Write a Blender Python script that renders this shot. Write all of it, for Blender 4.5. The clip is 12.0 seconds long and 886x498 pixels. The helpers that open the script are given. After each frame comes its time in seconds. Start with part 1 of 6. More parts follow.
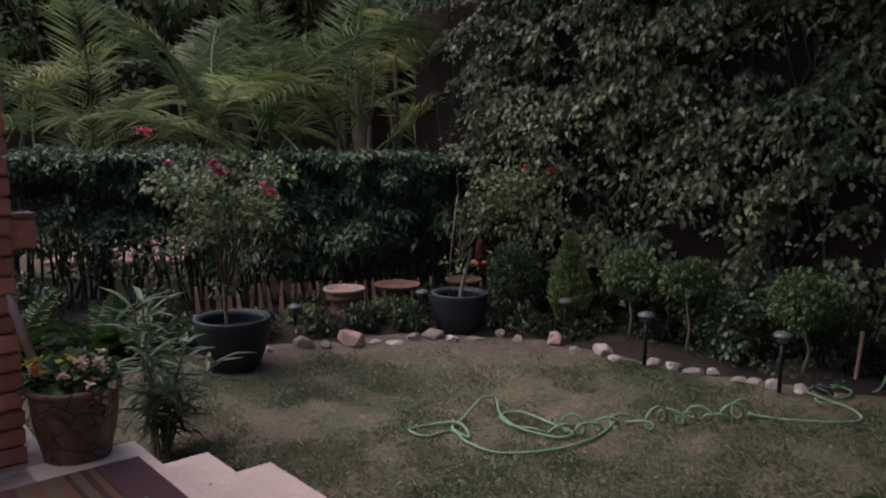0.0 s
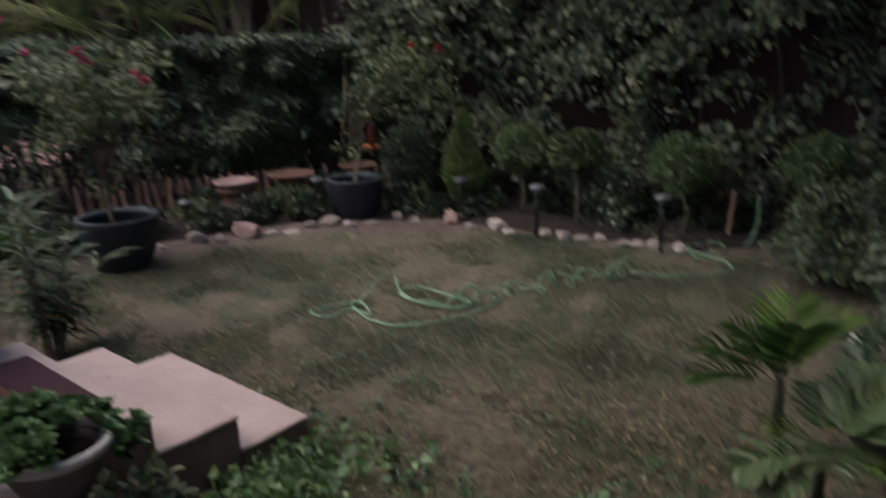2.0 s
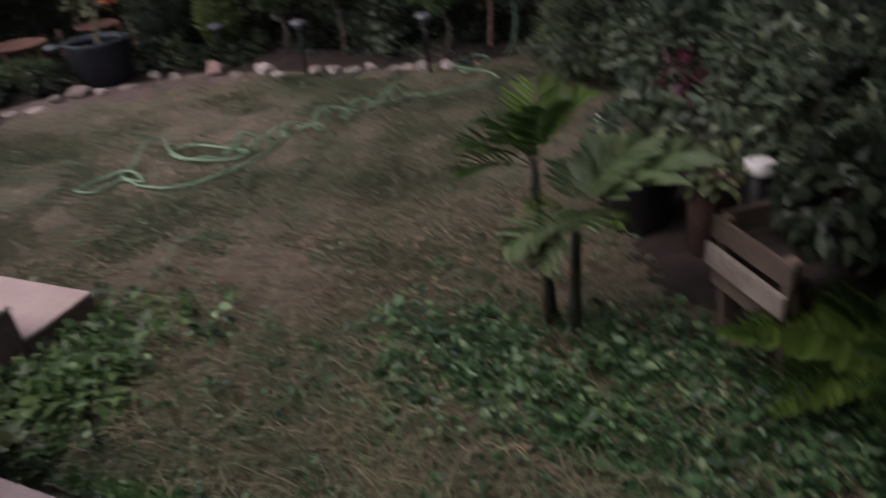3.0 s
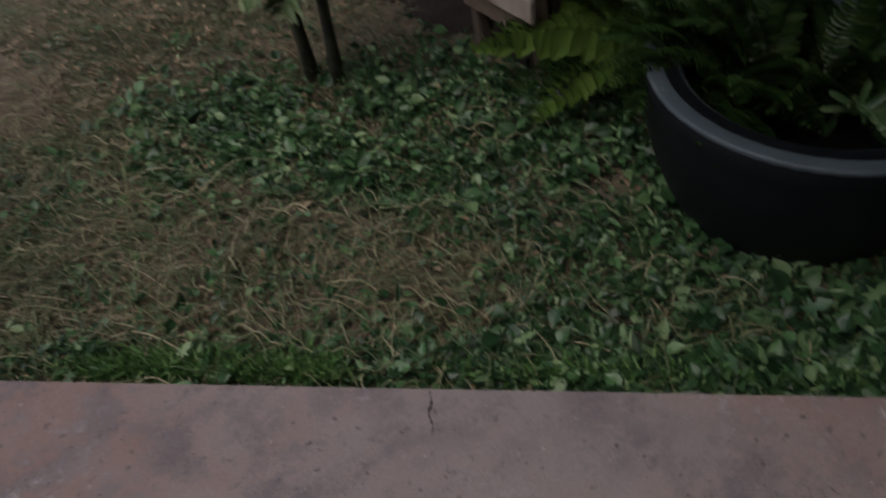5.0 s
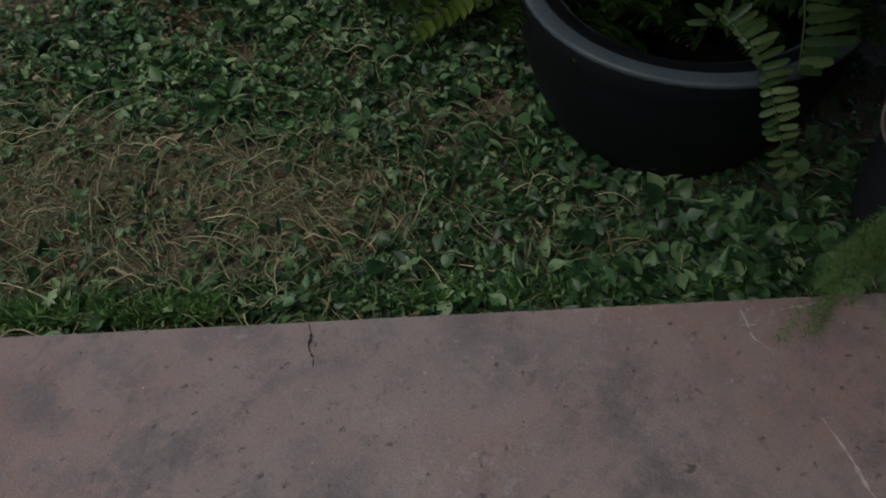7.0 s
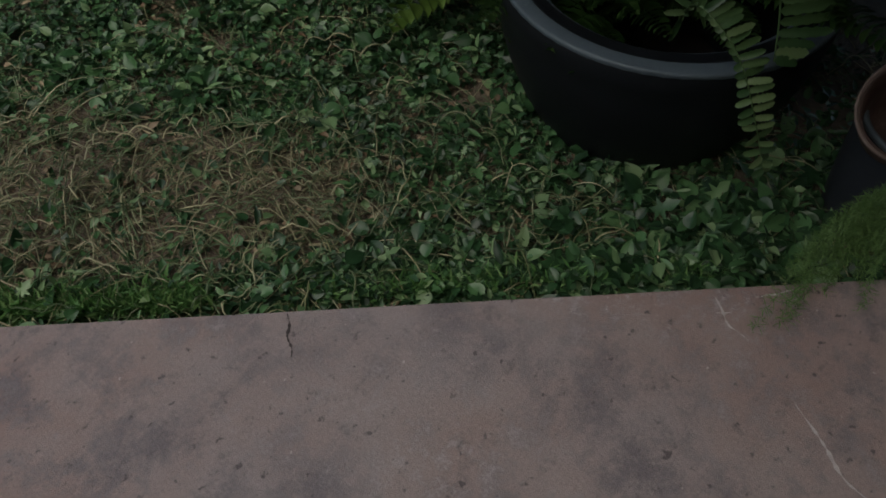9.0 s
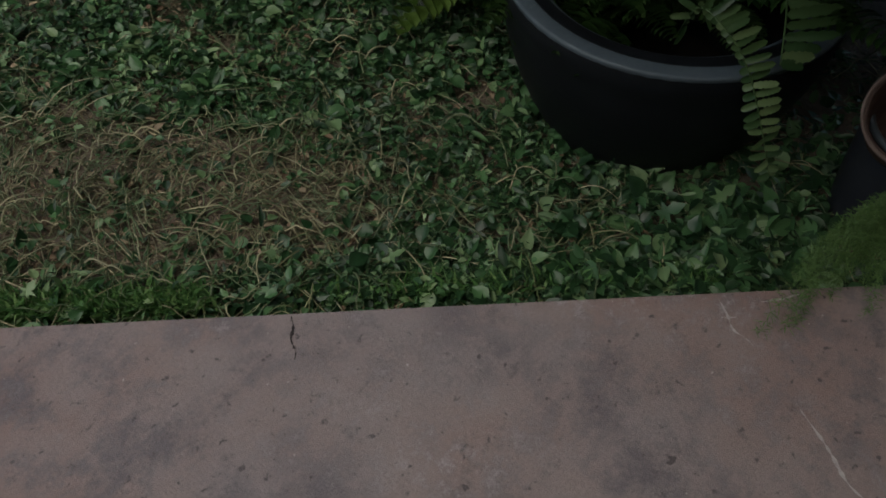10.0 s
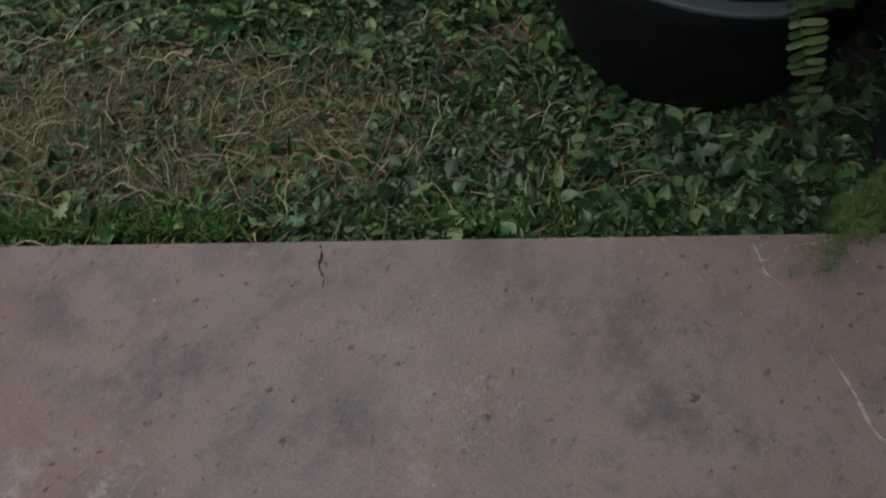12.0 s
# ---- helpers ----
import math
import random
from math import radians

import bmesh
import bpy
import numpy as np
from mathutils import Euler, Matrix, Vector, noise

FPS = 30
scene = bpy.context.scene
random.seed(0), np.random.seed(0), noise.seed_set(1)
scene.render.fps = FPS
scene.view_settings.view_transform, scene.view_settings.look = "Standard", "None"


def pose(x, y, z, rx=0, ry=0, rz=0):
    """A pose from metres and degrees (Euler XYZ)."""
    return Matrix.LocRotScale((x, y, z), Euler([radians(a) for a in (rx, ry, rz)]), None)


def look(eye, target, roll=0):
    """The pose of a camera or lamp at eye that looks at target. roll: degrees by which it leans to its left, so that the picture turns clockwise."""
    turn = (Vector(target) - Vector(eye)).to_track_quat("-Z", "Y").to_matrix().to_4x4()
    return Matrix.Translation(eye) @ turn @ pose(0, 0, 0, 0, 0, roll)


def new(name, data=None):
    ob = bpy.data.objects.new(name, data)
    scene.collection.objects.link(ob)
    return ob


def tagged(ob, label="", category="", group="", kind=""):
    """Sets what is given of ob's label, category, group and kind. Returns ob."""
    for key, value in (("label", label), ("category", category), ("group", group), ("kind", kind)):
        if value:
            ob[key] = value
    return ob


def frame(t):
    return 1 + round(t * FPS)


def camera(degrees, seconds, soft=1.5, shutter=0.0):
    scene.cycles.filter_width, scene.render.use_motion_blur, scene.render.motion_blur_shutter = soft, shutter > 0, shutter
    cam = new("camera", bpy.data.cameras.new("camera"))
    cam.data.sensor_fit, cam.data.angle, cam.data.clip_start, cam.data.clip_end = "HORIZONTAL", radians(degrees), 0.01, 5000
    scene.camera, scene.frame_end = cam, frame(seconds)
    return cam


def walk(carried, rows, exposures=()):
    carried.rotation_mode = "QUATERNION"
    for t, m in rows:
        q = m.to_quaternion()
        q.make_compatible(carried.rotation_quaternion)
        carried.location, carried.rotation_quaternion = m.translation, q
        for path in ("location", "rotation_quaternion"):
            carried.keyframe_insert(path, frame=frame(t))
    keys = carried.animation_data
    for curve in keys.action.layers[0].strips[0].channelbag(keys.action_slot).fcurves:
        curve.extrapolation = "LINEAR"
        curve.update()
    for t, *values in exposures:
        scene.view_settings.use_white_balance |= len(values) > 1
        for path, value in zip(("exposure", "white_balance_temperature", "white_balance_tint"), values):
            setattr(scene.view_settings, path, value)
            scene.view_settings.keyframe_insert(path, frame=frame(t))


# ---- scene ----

cam = camera(60.6, 12.0, soft=1.7, shutter=0.85)
PATH = [
    (0, (0.179, 0.036, 1.637), (0.074, 2.014, 1.36), 0.5),
    (0.5, (0.182, 0.037, 1.623), (0.089, 2.007, 1.29), 0.0),
    (1, (0.192, 0.037, 1.612), (0.125, 2.0, 1.238), -0.2),
    (1.5, (0.211, 0.021, 1.591), (0.25, 1.971, 1.148), -0.5),
    (2, (0.229, 0.004, 1.571), (0.378, 1.919, 1.012), -1.5),
    (2.5, (0.276, -0.032, 1.524), (0.66, 1.766, 0.737), -4.0),
    (3, (0.302, -0.065, 1.502), (0.894, 1.588, 0.545), -6.0),
    (3.5, (0.329, -0.069, 1.432), (1.072, 1.431, 0.339), -7.4),
    (3.7, (0.334, -0.076, 1.427), (1.099, 1.375, 0.284), -7.7),
    (5.3, (0.383, -0.088, 1.322), (1.214, 0.978, -0.152), -7.4),
    (5.5, (0.388, -0.089, 1.318), (1.236, 0.942, -0.171), -6.7),
    (6, (0.399, -0.094, 1.318), (1.273, 0.867, -0.203), -5.3),
    (6.5, (0.404, -0.097, 1.316), (1.291, 0.795, -0.239), -3.8),
    (7, (0.41, -0.101, 1.318), (1.298, 0.745, -0.261), -3.1),
    (7.5, (0.414, -0.103, 1.32), (1.308, 0.711, -0.273), -2.6),
    (9.5, (0.409, -0.102, 1.317), (1.317, 0.691, -0.279), -1.0),
    (10, (0.411, -0.101, 1.317), (1.315, 0.702, -0.276), -1.3),
    (10.5, (0.412, -0.101, 1.317), (1.309, 0.707, -0.277), -1.7),
    (11, (0.412, -0.099, 1.316), (1.289, 0.705, -0.292), -2.0),
    (11.5, (0.409, -0.099, 1.309), (1.232, 0.687, -0.336), -2.2),
    (12, (0.401, -0.099, 1.305), (1.167, 0.666, -0.377), -2.2),
]
walk(cam, [(t, look(eye, target, roll)) for t, eye, target, roll in PATH], exposures=[(0.0, 0.17, 6550, 16), (2.0, 0.16, 6500, 13), (3.5, 0.12, 6500, 24), (5.5, -0.1, 6500, 9), (11.0, -0.15, 6550, 4), (12.0, 0.1, 6550, 5)])

# ---------------------------------------------------------------- light
world = bpy.data.worlds.new("dusk_sky")
scene.world = world
world.use_nodes = True
wn = world.node_tree
sky = wn.nodes.new("ShaderNodeTexSky")
sky.sky_type = "NISHITA"
sky.sun_disc = False
sky.sun_elevation = radians(62)
sky.sun_rotation = radians(-88)
sky.dust_density = 3.0
wn.links.new(sky.outputs[0], wn.nodes["Background"].inputs[0])
wn.nodes["Background"].inputs[1].default_value = 0.145
sun = new("sun", bpy.data.lights.new("sun", "SUN"))
sun.data.energy = 1.4
sun.data.angle = radians(70)
sun.data.color = (1.0, 0.93, 0.84)
sun.matrix_world = look((-5.0, 0.2, 8.2), (0, 0, 0))


# ---------------------------------------------------------------- materials
def nodes_of(name):
    m = bpy.data.materials.new(name)
    m.use_nodes = True
    nt = m.node_tree
    return m, nt, nt.nodes["Principled BSDF"]


def ramp(nt, fac, stops):
    r = nt.nodes.new("ShaderNodeValToRGB")
    while len(r.color_ramp.elements) < len(stops):
        r.color_ramp.elements.new(0.5)
    for e, (p, c) in zip(r.color_ramp.elements, stops):
        e.position, e.color = p, (*c, 1)
    nt.links.new(fac, r.inputs[0])
    return r.outputs[0]


def noise_of(nt, scale, detail=5, rough=0.6, coord="Object"):
    tc = nt.nodes.new("ShaderNodeNewGeometry" if coord == "Place" else "ShaderNodeTexCoord")
    coord = "Position" if coord == "Place" else coord
    n = nt.nodes.new("ShaderNodeTexNoise")
    n.inputs["Scale"].default_value = scale
    n.inputs["Detail"].default_value = detail
    n.inputs["Roughness"].default_value = rough
    nt.links.new(tc.outputs[coord], n.inputs["Vector"])
    return n.outputs["Fac"]


def mixed(nt, a, b, fac, blend="MIX"):
    x = nt.nodes.new("ShaderNodeMix")
    x.data_type, x.blend_type = "RGBA", blend
    if isinstance(fac, float):
        x.inputs[0].default_value = fac
    else:
        nt.links.new(fac, x.inputs[0])
    for i, v in ((6, a), (7, b)):
        if isinstance(v, tuple):
            x.inputs[i].default_value = (*v, 1)
        else:
            nt.links.new(v, x.inputs[i])
    return x.outputs[2]


def bumped(nt, bsdf, height, strength, dist=0.01):
    b = nt.nodes.new("ShaderNodeBump")
    b.inputs["Strength"].default_value, b.inputs["Distance"].default_value = strength, dist
    nt.links.new(height, b.inputs["Height"])
    nt.links.new(b.outputs[0], bsdf.inputs["Normal"])


def surface(name, dark, light, stain=None, coarse=6.0, fine=60.0, rough=0.75, bump=0.4, metal=0.0, vary=0.0, spec=0.5, dist=0.006):
    """A weathered surface: coarse and fine variation, blotches, relief."""
    m, nt, b = nodes_of(name)
    big, small = noise_of(nt, coarse), noise_of(nt, fine, 6, 0.7)
    c = ramp(nt, big, [(0.3, dark), (0.7, light)])
    c = mixed(nt, c, mixed(nt, (0.55, 0.55, 0.55), (1.25, 1.25, 1.25), small), 0.55, "MULTIPLY")
    if stain:
        blot = ramp(nt, noise_of(nt, coarse * 2.3, 8, 0.75), [(0.56, (0, 0, 0)), (0.70, (1, 1, 1))])
        c = mixed(nt, c, stain, blot)
    if vary:
        info = nt.nodes.new("ShaderNodeObjectInfo")
        v = ramp(nt, info.outputs["Random"], [(0, (1 - vary,) * 3), (1, (1 + vary,) * 3)])
        c = mixed(nt, c, v, 1.0, "MULTIPLY")
    nt.links.new(c, b.inputs["Base Color"])
    b.inputs["Roughness"].default_value = rough
    b.inputs["Metallic"].default_value = metal
    b.inputs["Specular IOR Level"].default_value = spec
    bumped(nt, b, small, bump, dist)
    return m


def leaf(name, stops, rough=0.5, through_light=0.25, coarse=1.2, dry=None, vary=None):
    """Foliage: each leaf its own shade, drifting over the plant, some light through the blade."""
    m, nt, b = nodes_of(name)
    g = nt.nodes.new("ShaderNodeNewGeometry")
    c = ramp(nt, g.outputs["Random Per Island"], stops)
    drift = ramp(nt, noise_of(nt, coarse, 3), [(0.3, (0.65, 0.7, 0.65)), (0.7, (1.2, 1.15, 1.0))])
    c = mixed(nt, c, drift, 1.0, "MULTIPLY")
    if vary:
        info = nt.nodes.new("ShaderNodeObjectInfo")
        c = mixed(nt, c, ramp(nt, info.outputs["Random"], vary), 1.0, "MULTIPLY")
    if dry:
        c = mixed(nt, c, dry, ramp(nt, noise_of(nt, 1.7, 6, 0.65), [(0.4, (0.0, 0.0, 0.0)), (0.7, (0.5, 0.5, 0.5))]))
    nt.links.new(c, b.inputs["Base Color"])
    b.inputs["Roughness"].default_value = rough
    tr = nt.nodes.new("ShaderNodeBsdfTranslucent")
    nt.links.new(c, tr.inputs["Color"])
    mix = nt.nodes.new("ShaderNodeMixShader")
    mix.inputs[0].default_value = through_light
    nt.links.new(b.outputs[0], mix.inputs[1])
    nt.links.new(tr.outputs[0], mix.inputs[2])
    nt.links.new(mix.outputs[0], nt.nodes["Material Output"].inputs[0])
    return m


def terrace_material():
    """Old red floor paint on concrete, worn to mauve grey: blue-black stains, pale scuffs, pits."""
    m, nt, b = nodes_of("worn_red_concrete")
    c = ramp(nt, noise_of(nt, 1.5, 6, 0.62, "Place"), [(0.36, (0.212, 0.186, 0.194)), (0.5, (0.232, 0.184, 0.179)), (0.64, (0.222, 0.15, 0.136))])
    c = mixed(nt, c, (0.098, 0.086, 0.1), ramp(nt, noise_of(nt, 10.0, 12, 0.8, "Place"), [(0.48, (0, 0, 0)), (0.6, (0.92, 0.92, 0.92))]))
    c = mixed(nt, c, (0.062, 0.054, 0.066), ramp(nt, noise_of(nt, 23.0, 12, 0.82, "Place"), [(0.55, (0, 0, 0)), (0.64, (0.55, 0.55, 0.55))]))
    c = mixed(nt, c, (0.055, 0.047, 0.05), ramp(nt, noise_of(nt, 62.0, 5, 0.6, "Place"), [(0.63, (0, 0, 0)), (0.69, (0.9, 0.9, 0.9))]))
    worn = ramp(nt, noise_of(nt, 3.1, 4, 0.6, "Place"), [(0.42, (0.15, 0.15, 0.15)), (0.58, (1, 1, 1))])
    scuff = ramp(nt, noise_of(nt, 20.0, 15, 0.9, "Place"), [(0.5, (0, 0, 0)), (0.59, (0.9, 0.9, 0.9))])
    c = mixed(nt, c, (0.38, 0.335, 0.335), mixed(nt, (0, 0, 0), scuff, worn))
    c = mixed(nt, c, (0.42, 0.38, 0.37), ramp(nt, noise_of(nt, 90.0, 3, 0.5, "Place"), [(0.72, (0, 0, 0)), (0.75, (0.9, 0.9, 0.9))]))
    fine = noise_of(nt, 170.0, 8, 0.8, "Place")
    c = mixed(nt, c, mixed(nt, (0.5, 0.5, 0.5), (1.45, 1.45, 1.45), fine), 0.8, "MULTIPLY")
    nt.links.new(c, b.inputs["Base Color"])
    gloss = ramp(nt, noise_of(nt, 6.0, 6, 0.7, "Place"), [(0.35, (0.38, 0.38, 0.38)), (0.65, (0.62, 0.62, 0.62))])
    nt.links.new(gloss, b.inputs["Roughness"])
    bumped(nt, b, fine, 0.45, 0.004)
    return m


M_IVY = leaf("creeper_leaf", [(0, (0.032, 0.05, 0.03)), (0.5, (0.085, 0.115, 0.068)), (0.85, (0.175, 0.21, 0.13)), (1, (0.32, 0.34, 0.2))], 0.42)
M_BUSH = leaf("dark_bush_leaf", [(0, (0.022, 0.036, 0.024)), (0.6, (0.042, 0.064, 0.042)), (1, (0.08, 0.11, 0.07))], 0.4)
M_HEDGE = leaf("hedge_leaf", [(0, (0.055, 0.088, 0.062)), (0.6, (0.115, 0.165, 0.115)), (1, (0.24, 0.3, 0.21))], 0.4)
M_PALM = leaf("palm_leaflet", [(0, (0.13, 0.175, 0.085)), (0.6, (0.225, 0.275, 0.135)), (0.88, (0.35, 0.385, 0.215)), (1, (0.45, 0.39, 0.27))], 0.32, 0.45, 1.2, None, [(0, (0.4, 0.46, 0.44)), (0.35, (0.8, 0.9, 0.85)), (0.7, (1.2, 1.2, 1.05)), (0.93, (1.45, 1.45, 1.45)), (1, (1.6, 1.15, 0.95))])
M_ROSE = leaf("rose_leaf", [(0, (0.065, 0.1, 0.05)), (0.5, (0.155, 0.21, 0.105)), (0.88, (0.32, 0.36, 0.22)), (1, (0.3, 0.25, 0.18))], 0.45, 0.35)
M_PALE = leaf("pale_leaf", [(0, (0.088, 0.132, 0.066)), (0.6, (0.143, 0.187, 0.099)), (1, (0.242, 0.264, 0.143))], 0.5)
M_CONE = leaf("cypress_scale", [(0, (0.15, 0.22, 0.085)), (0.6, (0.26, 0.34, 0.14)), (1, (0.38, 0.45, 0.22))], 0.6)
M_BOX = leaf("boxwood_leaf", [(0, (0.06, 0.115, 0.052)), (0.6, (0.115, 0.19, 0.085)), (1, (0.21, 0.29, 0.14))], 0.45)
M_LANCE = leaf("lance_leaf", [(0, (0.055, 0.095, 0.055)), (0.6, (0.1, 0.15, 0.09)), (1, (0.19, 0.24, 0.155))], 0.45)
M_WEED = leaf("weed_leaf", [(0, (0.013, 0.04, 0.018)), (0.5, (0.042, 0.11, 0.047)), (0.82, (0.1, 0.215, 0.095)), (1, (0.25, 0.36, 0.2))], 0.38, 0.25, 3.0)
M_FERN = leaf("fern_pinna", [(0, (0.022, 0.055, 0.016)), (0.6, (0.045, 0.1, 0.026)), (1, (0.09, 0.16, 0.05))], 0.42, 0.25)
M_NEWLEAF = leaf("new_palm_leaf", [(0, (0.1, 0.19, 0.04)), (1, (0.17, 0.27, 0.07))], 0.4, 0.4)
M_CLOVER = leaf("clover_leaf", [(0, (0.08, 0.13, 0.09)), (0.6, (0.14, 0.205, 0.145)), (1, (0.24, 0.31, 0.22))], 0.5, 0.3, 1.0)
M_SUCC = leaf("succulent_leaf", [(0, (0.1, 0.19, 0.085)), (0.6, (0.18, 0.31, 0.15)), (1, (0.3, 0.43, 0.25))], 0.4, 0.15)
M_GRASS = leaf("grass_blade", [(0, (0.115, 0.17, 0.105)), (0.45, (0.18, 0.235, 0.152)), (0.7, (0.225, 0.235, 0.165)), (0.88, (0.3, 0.26, 0.2)), (1, (0.4, 0.34, 0.27))], 0.6, 0.3, 2.6, (0.25, 0.215, 0.17))
M_STRAW = leaf("dry_stem", [(0, (0.085, 0.125, 0.06)), (0.35, (0.17, 0.19, 0.105)), (0.7, (0.28, 0.27, 0.175)), (1, (0.48, 0.43, 0.32))], 0.6, 0.1)
M_DEAD = leaf("dead_leaf", [(0, (0.11, 0.07, 0.045)), (0.7, (0.25, 0.175, 0.12)), (1, (0.38, 0.3, 0.22))], 0.7, 0.1)
M_PLUM = leaf("plum_leaf", [(0, (0.06, 0.012, 0.025)), (1, (0.2, 0.04, 0.09))], 0.4)
M_PETAL_PINK = leaf("pink_petal", [(0, (0.62, 0.07, 0.2)), (1, (0.88, 0.22, 0.42))], 0.55, 0.3)
M_PETAL_RED = leaf("red_petal", [(0, (0.5, 0.03, 0.03)), (1, (0.65, 0.08, 0.06))], 0.55, 0.3)
M_PETAL_YELLOW = leaf("yellow_petal", [(0, (0.6, 0.5, 0.06)), (1, (0.75, 0.68, 0.16))], 0.55, 0.3)
M_PETAL_CREAM = leaf("cream_petal", [(0, (0.7, 0.5, 0.38)), (0.5, (0.78, 0.66, 0.55)), (1, (0.7, 0.4, 0.36))], 0.55, 0.3)
M_BARK = surface("bark", (0.07, 0.055, 0.04), (0.16, 0.125, 0.09), None, 9, 90, 0.85, 0.7)
M_PALEBARK = surface("pale_bark", (0.2, 0.16, 0.12), (0.34, 0.28, 0.21), None, 9, 90, 0.85, 0.6)
M_PALMTRUNK = surface("ringed_palm_stem", (0.035, 0.04, 0.03), (0.09, 0.085, 0.06), None, 14, 120, 0.7, 0.5)
# Near-black pot body: the shade on its upright sides is in the colour.
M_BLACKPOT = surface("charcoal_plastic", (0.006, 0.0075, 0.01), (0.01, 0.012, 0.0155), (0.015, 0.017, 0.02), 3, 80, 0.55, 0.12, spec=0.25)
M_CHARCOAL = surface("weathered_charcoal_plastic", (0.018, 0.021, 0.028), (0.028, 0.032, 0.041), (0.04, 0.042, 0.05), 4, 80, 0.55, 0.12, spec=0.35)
# Same plastic for the rims, painted paler for light falling from above.
M_POTRIM = surface("toplit_charcoal_plastic", (0.062, 0.086, 0.105), (0.09, 0.118, 0.14), (0.125, 0.15, 0.17), 6, 80, 0.55, 0.12)
M_CLAY = surface("terracotta", (0.2, 0.1, 0.07), (0.3, 0.165, 0.125), (0.34, 0.25, 0.21), 9, 70, 0.85, 0.45)
M_DARKCLAY = surface("glazed_brown_clay", (0.045, 0.027, 0.022), (0.08, 0.048, 0.038), (0.13, 0.09, 0.072), 8, 60, 0.5, 0.3)
M_STONE = surface("river_stone", (0.3, 0.24, 0.21), (0.52, 0.44, 0.4), (0.2, 0.15, 0.12), 9, 60, 0.8, 0.5, vary=0.35)
M_BRICK = surface("red_brick", (0.46, 0.155, 0.11), (0.63, 0.26, 0.185), (0.62, 0.38, 0.31), 9, 90, 0.7, 0.6, vary=0.22)
M_MORTAR = surface("mortar", (0.26, 0.2, 0.175), (0.4, 0.32, 0.28), None, 12, 120, 0.95, 0.6)
M_TERRACE = terrace_material()
M_TREAD = surface("pink_cement", (0.47, 0.355, 0.33), (0.61, 0.475, 0.44), (0.4, 0.29, 0.265), 5.0, 70, 0.8, 0.3)
M_RISER = surface("raw_brown_concrete", (0.2, 0.125, 0.105), (0.33, 0.215, 0.18), (0.13, 0.085, 0.07), 8, 50, 0.92, 0.8)
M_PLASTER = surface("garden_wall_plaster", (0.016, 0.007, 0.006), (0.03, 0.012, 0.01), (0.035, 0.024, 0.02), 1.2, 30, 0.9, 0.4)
M_PINK = surface("pink_paving", (0.42, 0.24, 0.22), (0.55, 0.34, 0.31), None, 2.5, 30, 0.85, 0.3)
M_HOUSE = surface("house_render", (0.2, 0.1, 0.075), (0.28, 0.15, 0.115), None, 1.0, 30, 0.9, 0.3)
M_PICKET = surface("weathered_picket", (0.42, 0.22, 0.155), (0.6, 0.36, 0.27), None, 8, 70, 0.85, 0.5, vary=0.3)
M_PLANK = surface("planter_plank", (0.1, 0.072, 0.058), (0.2, 0.155, 0.125), (0.09, 0.07, 0.055), 8, 60, 0.85, 0.5, vary=0.2)
M_PALEPLANK = surface("pale_plank", (0.16, 0.125, 0.105), (0.42, 0.37, 0.33), (0.12, 0.09, 0.075), 7, 60, 0.85, 0.5)
M_SOIL = surface("garden_soil", (0.028, 0.02, 0.017), (0.06, 0.042, 0.036), None, 12, 110, 0.95, 1.0, dist=0.02)
# Potting mix darkened further to stand for the shade inside the pots.
M_POTMIX = surface("shaded_potting_mix", (0.012, 0.009, 0.008), (0.028, 0.02, 0.016), None, 20, 140, 0.95, 1.0, dist=0.02)
M_BLACK = surface("black_plastic", (0.009, 0.009, 0.01), (0.017, 0.017, 0.019), None, 8, 60, 0.45, 0.15)
M_CAP = surface("lamp_cap", (0.09, 0.095, 0.11), (0.15, 0.155, 0.18), None, 10, 60, 0.4, 0.15, spec=0.6)
M_WHITE = surface("white_plastic", (0.68, 0.68, 0.68), (0.8, 0.8, 0.8), None, 10, 60, 0.4, 0.1)
M_STEEL = surface("galvanised_steel", (0.3, 0.31, 0.32), (0.5, 0.5, 0.5), None, 12, 80, 0.4, 0.2, metal=0.9)
M_HOSE = surface("green_hose", (0.17, 0.31, 0.19), (0.27, 0.42, 0.27), (0.36, 0.48, 0.35), 14, 90, 0.5, 0.15)
M_RIM = surface("grey_concrete", (0.4, 0.39, 0.38), (0.56, 0.55, 0.54), None, 9, 70, 0.8, 0.3)
M_GREYPOT = surface("purple_grey_concrete", (0.09, 0.08, 0.085), (0.15, 0.135, 0.14), None, 9, 70, 0.8, 0.4)
M_FEEDER_RED = surface("red_feeder_plastic", (0.1, 0.015, 0.012), (0.15, 0.022, 0.016), None, 10, 60, 0.35, 0.1)
M_FEEDER_ORANGE = surface("orange_feeder_plastic", (0.85, 0.25, 0.1), (0.95, 0.38, 0.16), None, 10, 60, 0.4, 0.1)
M_GREYTUBE = surface("grey_tube", (0.34, 0.26, 0.235), (0.45, 0.36, 0.325), None, 10, 60, 0.55, 0.1)


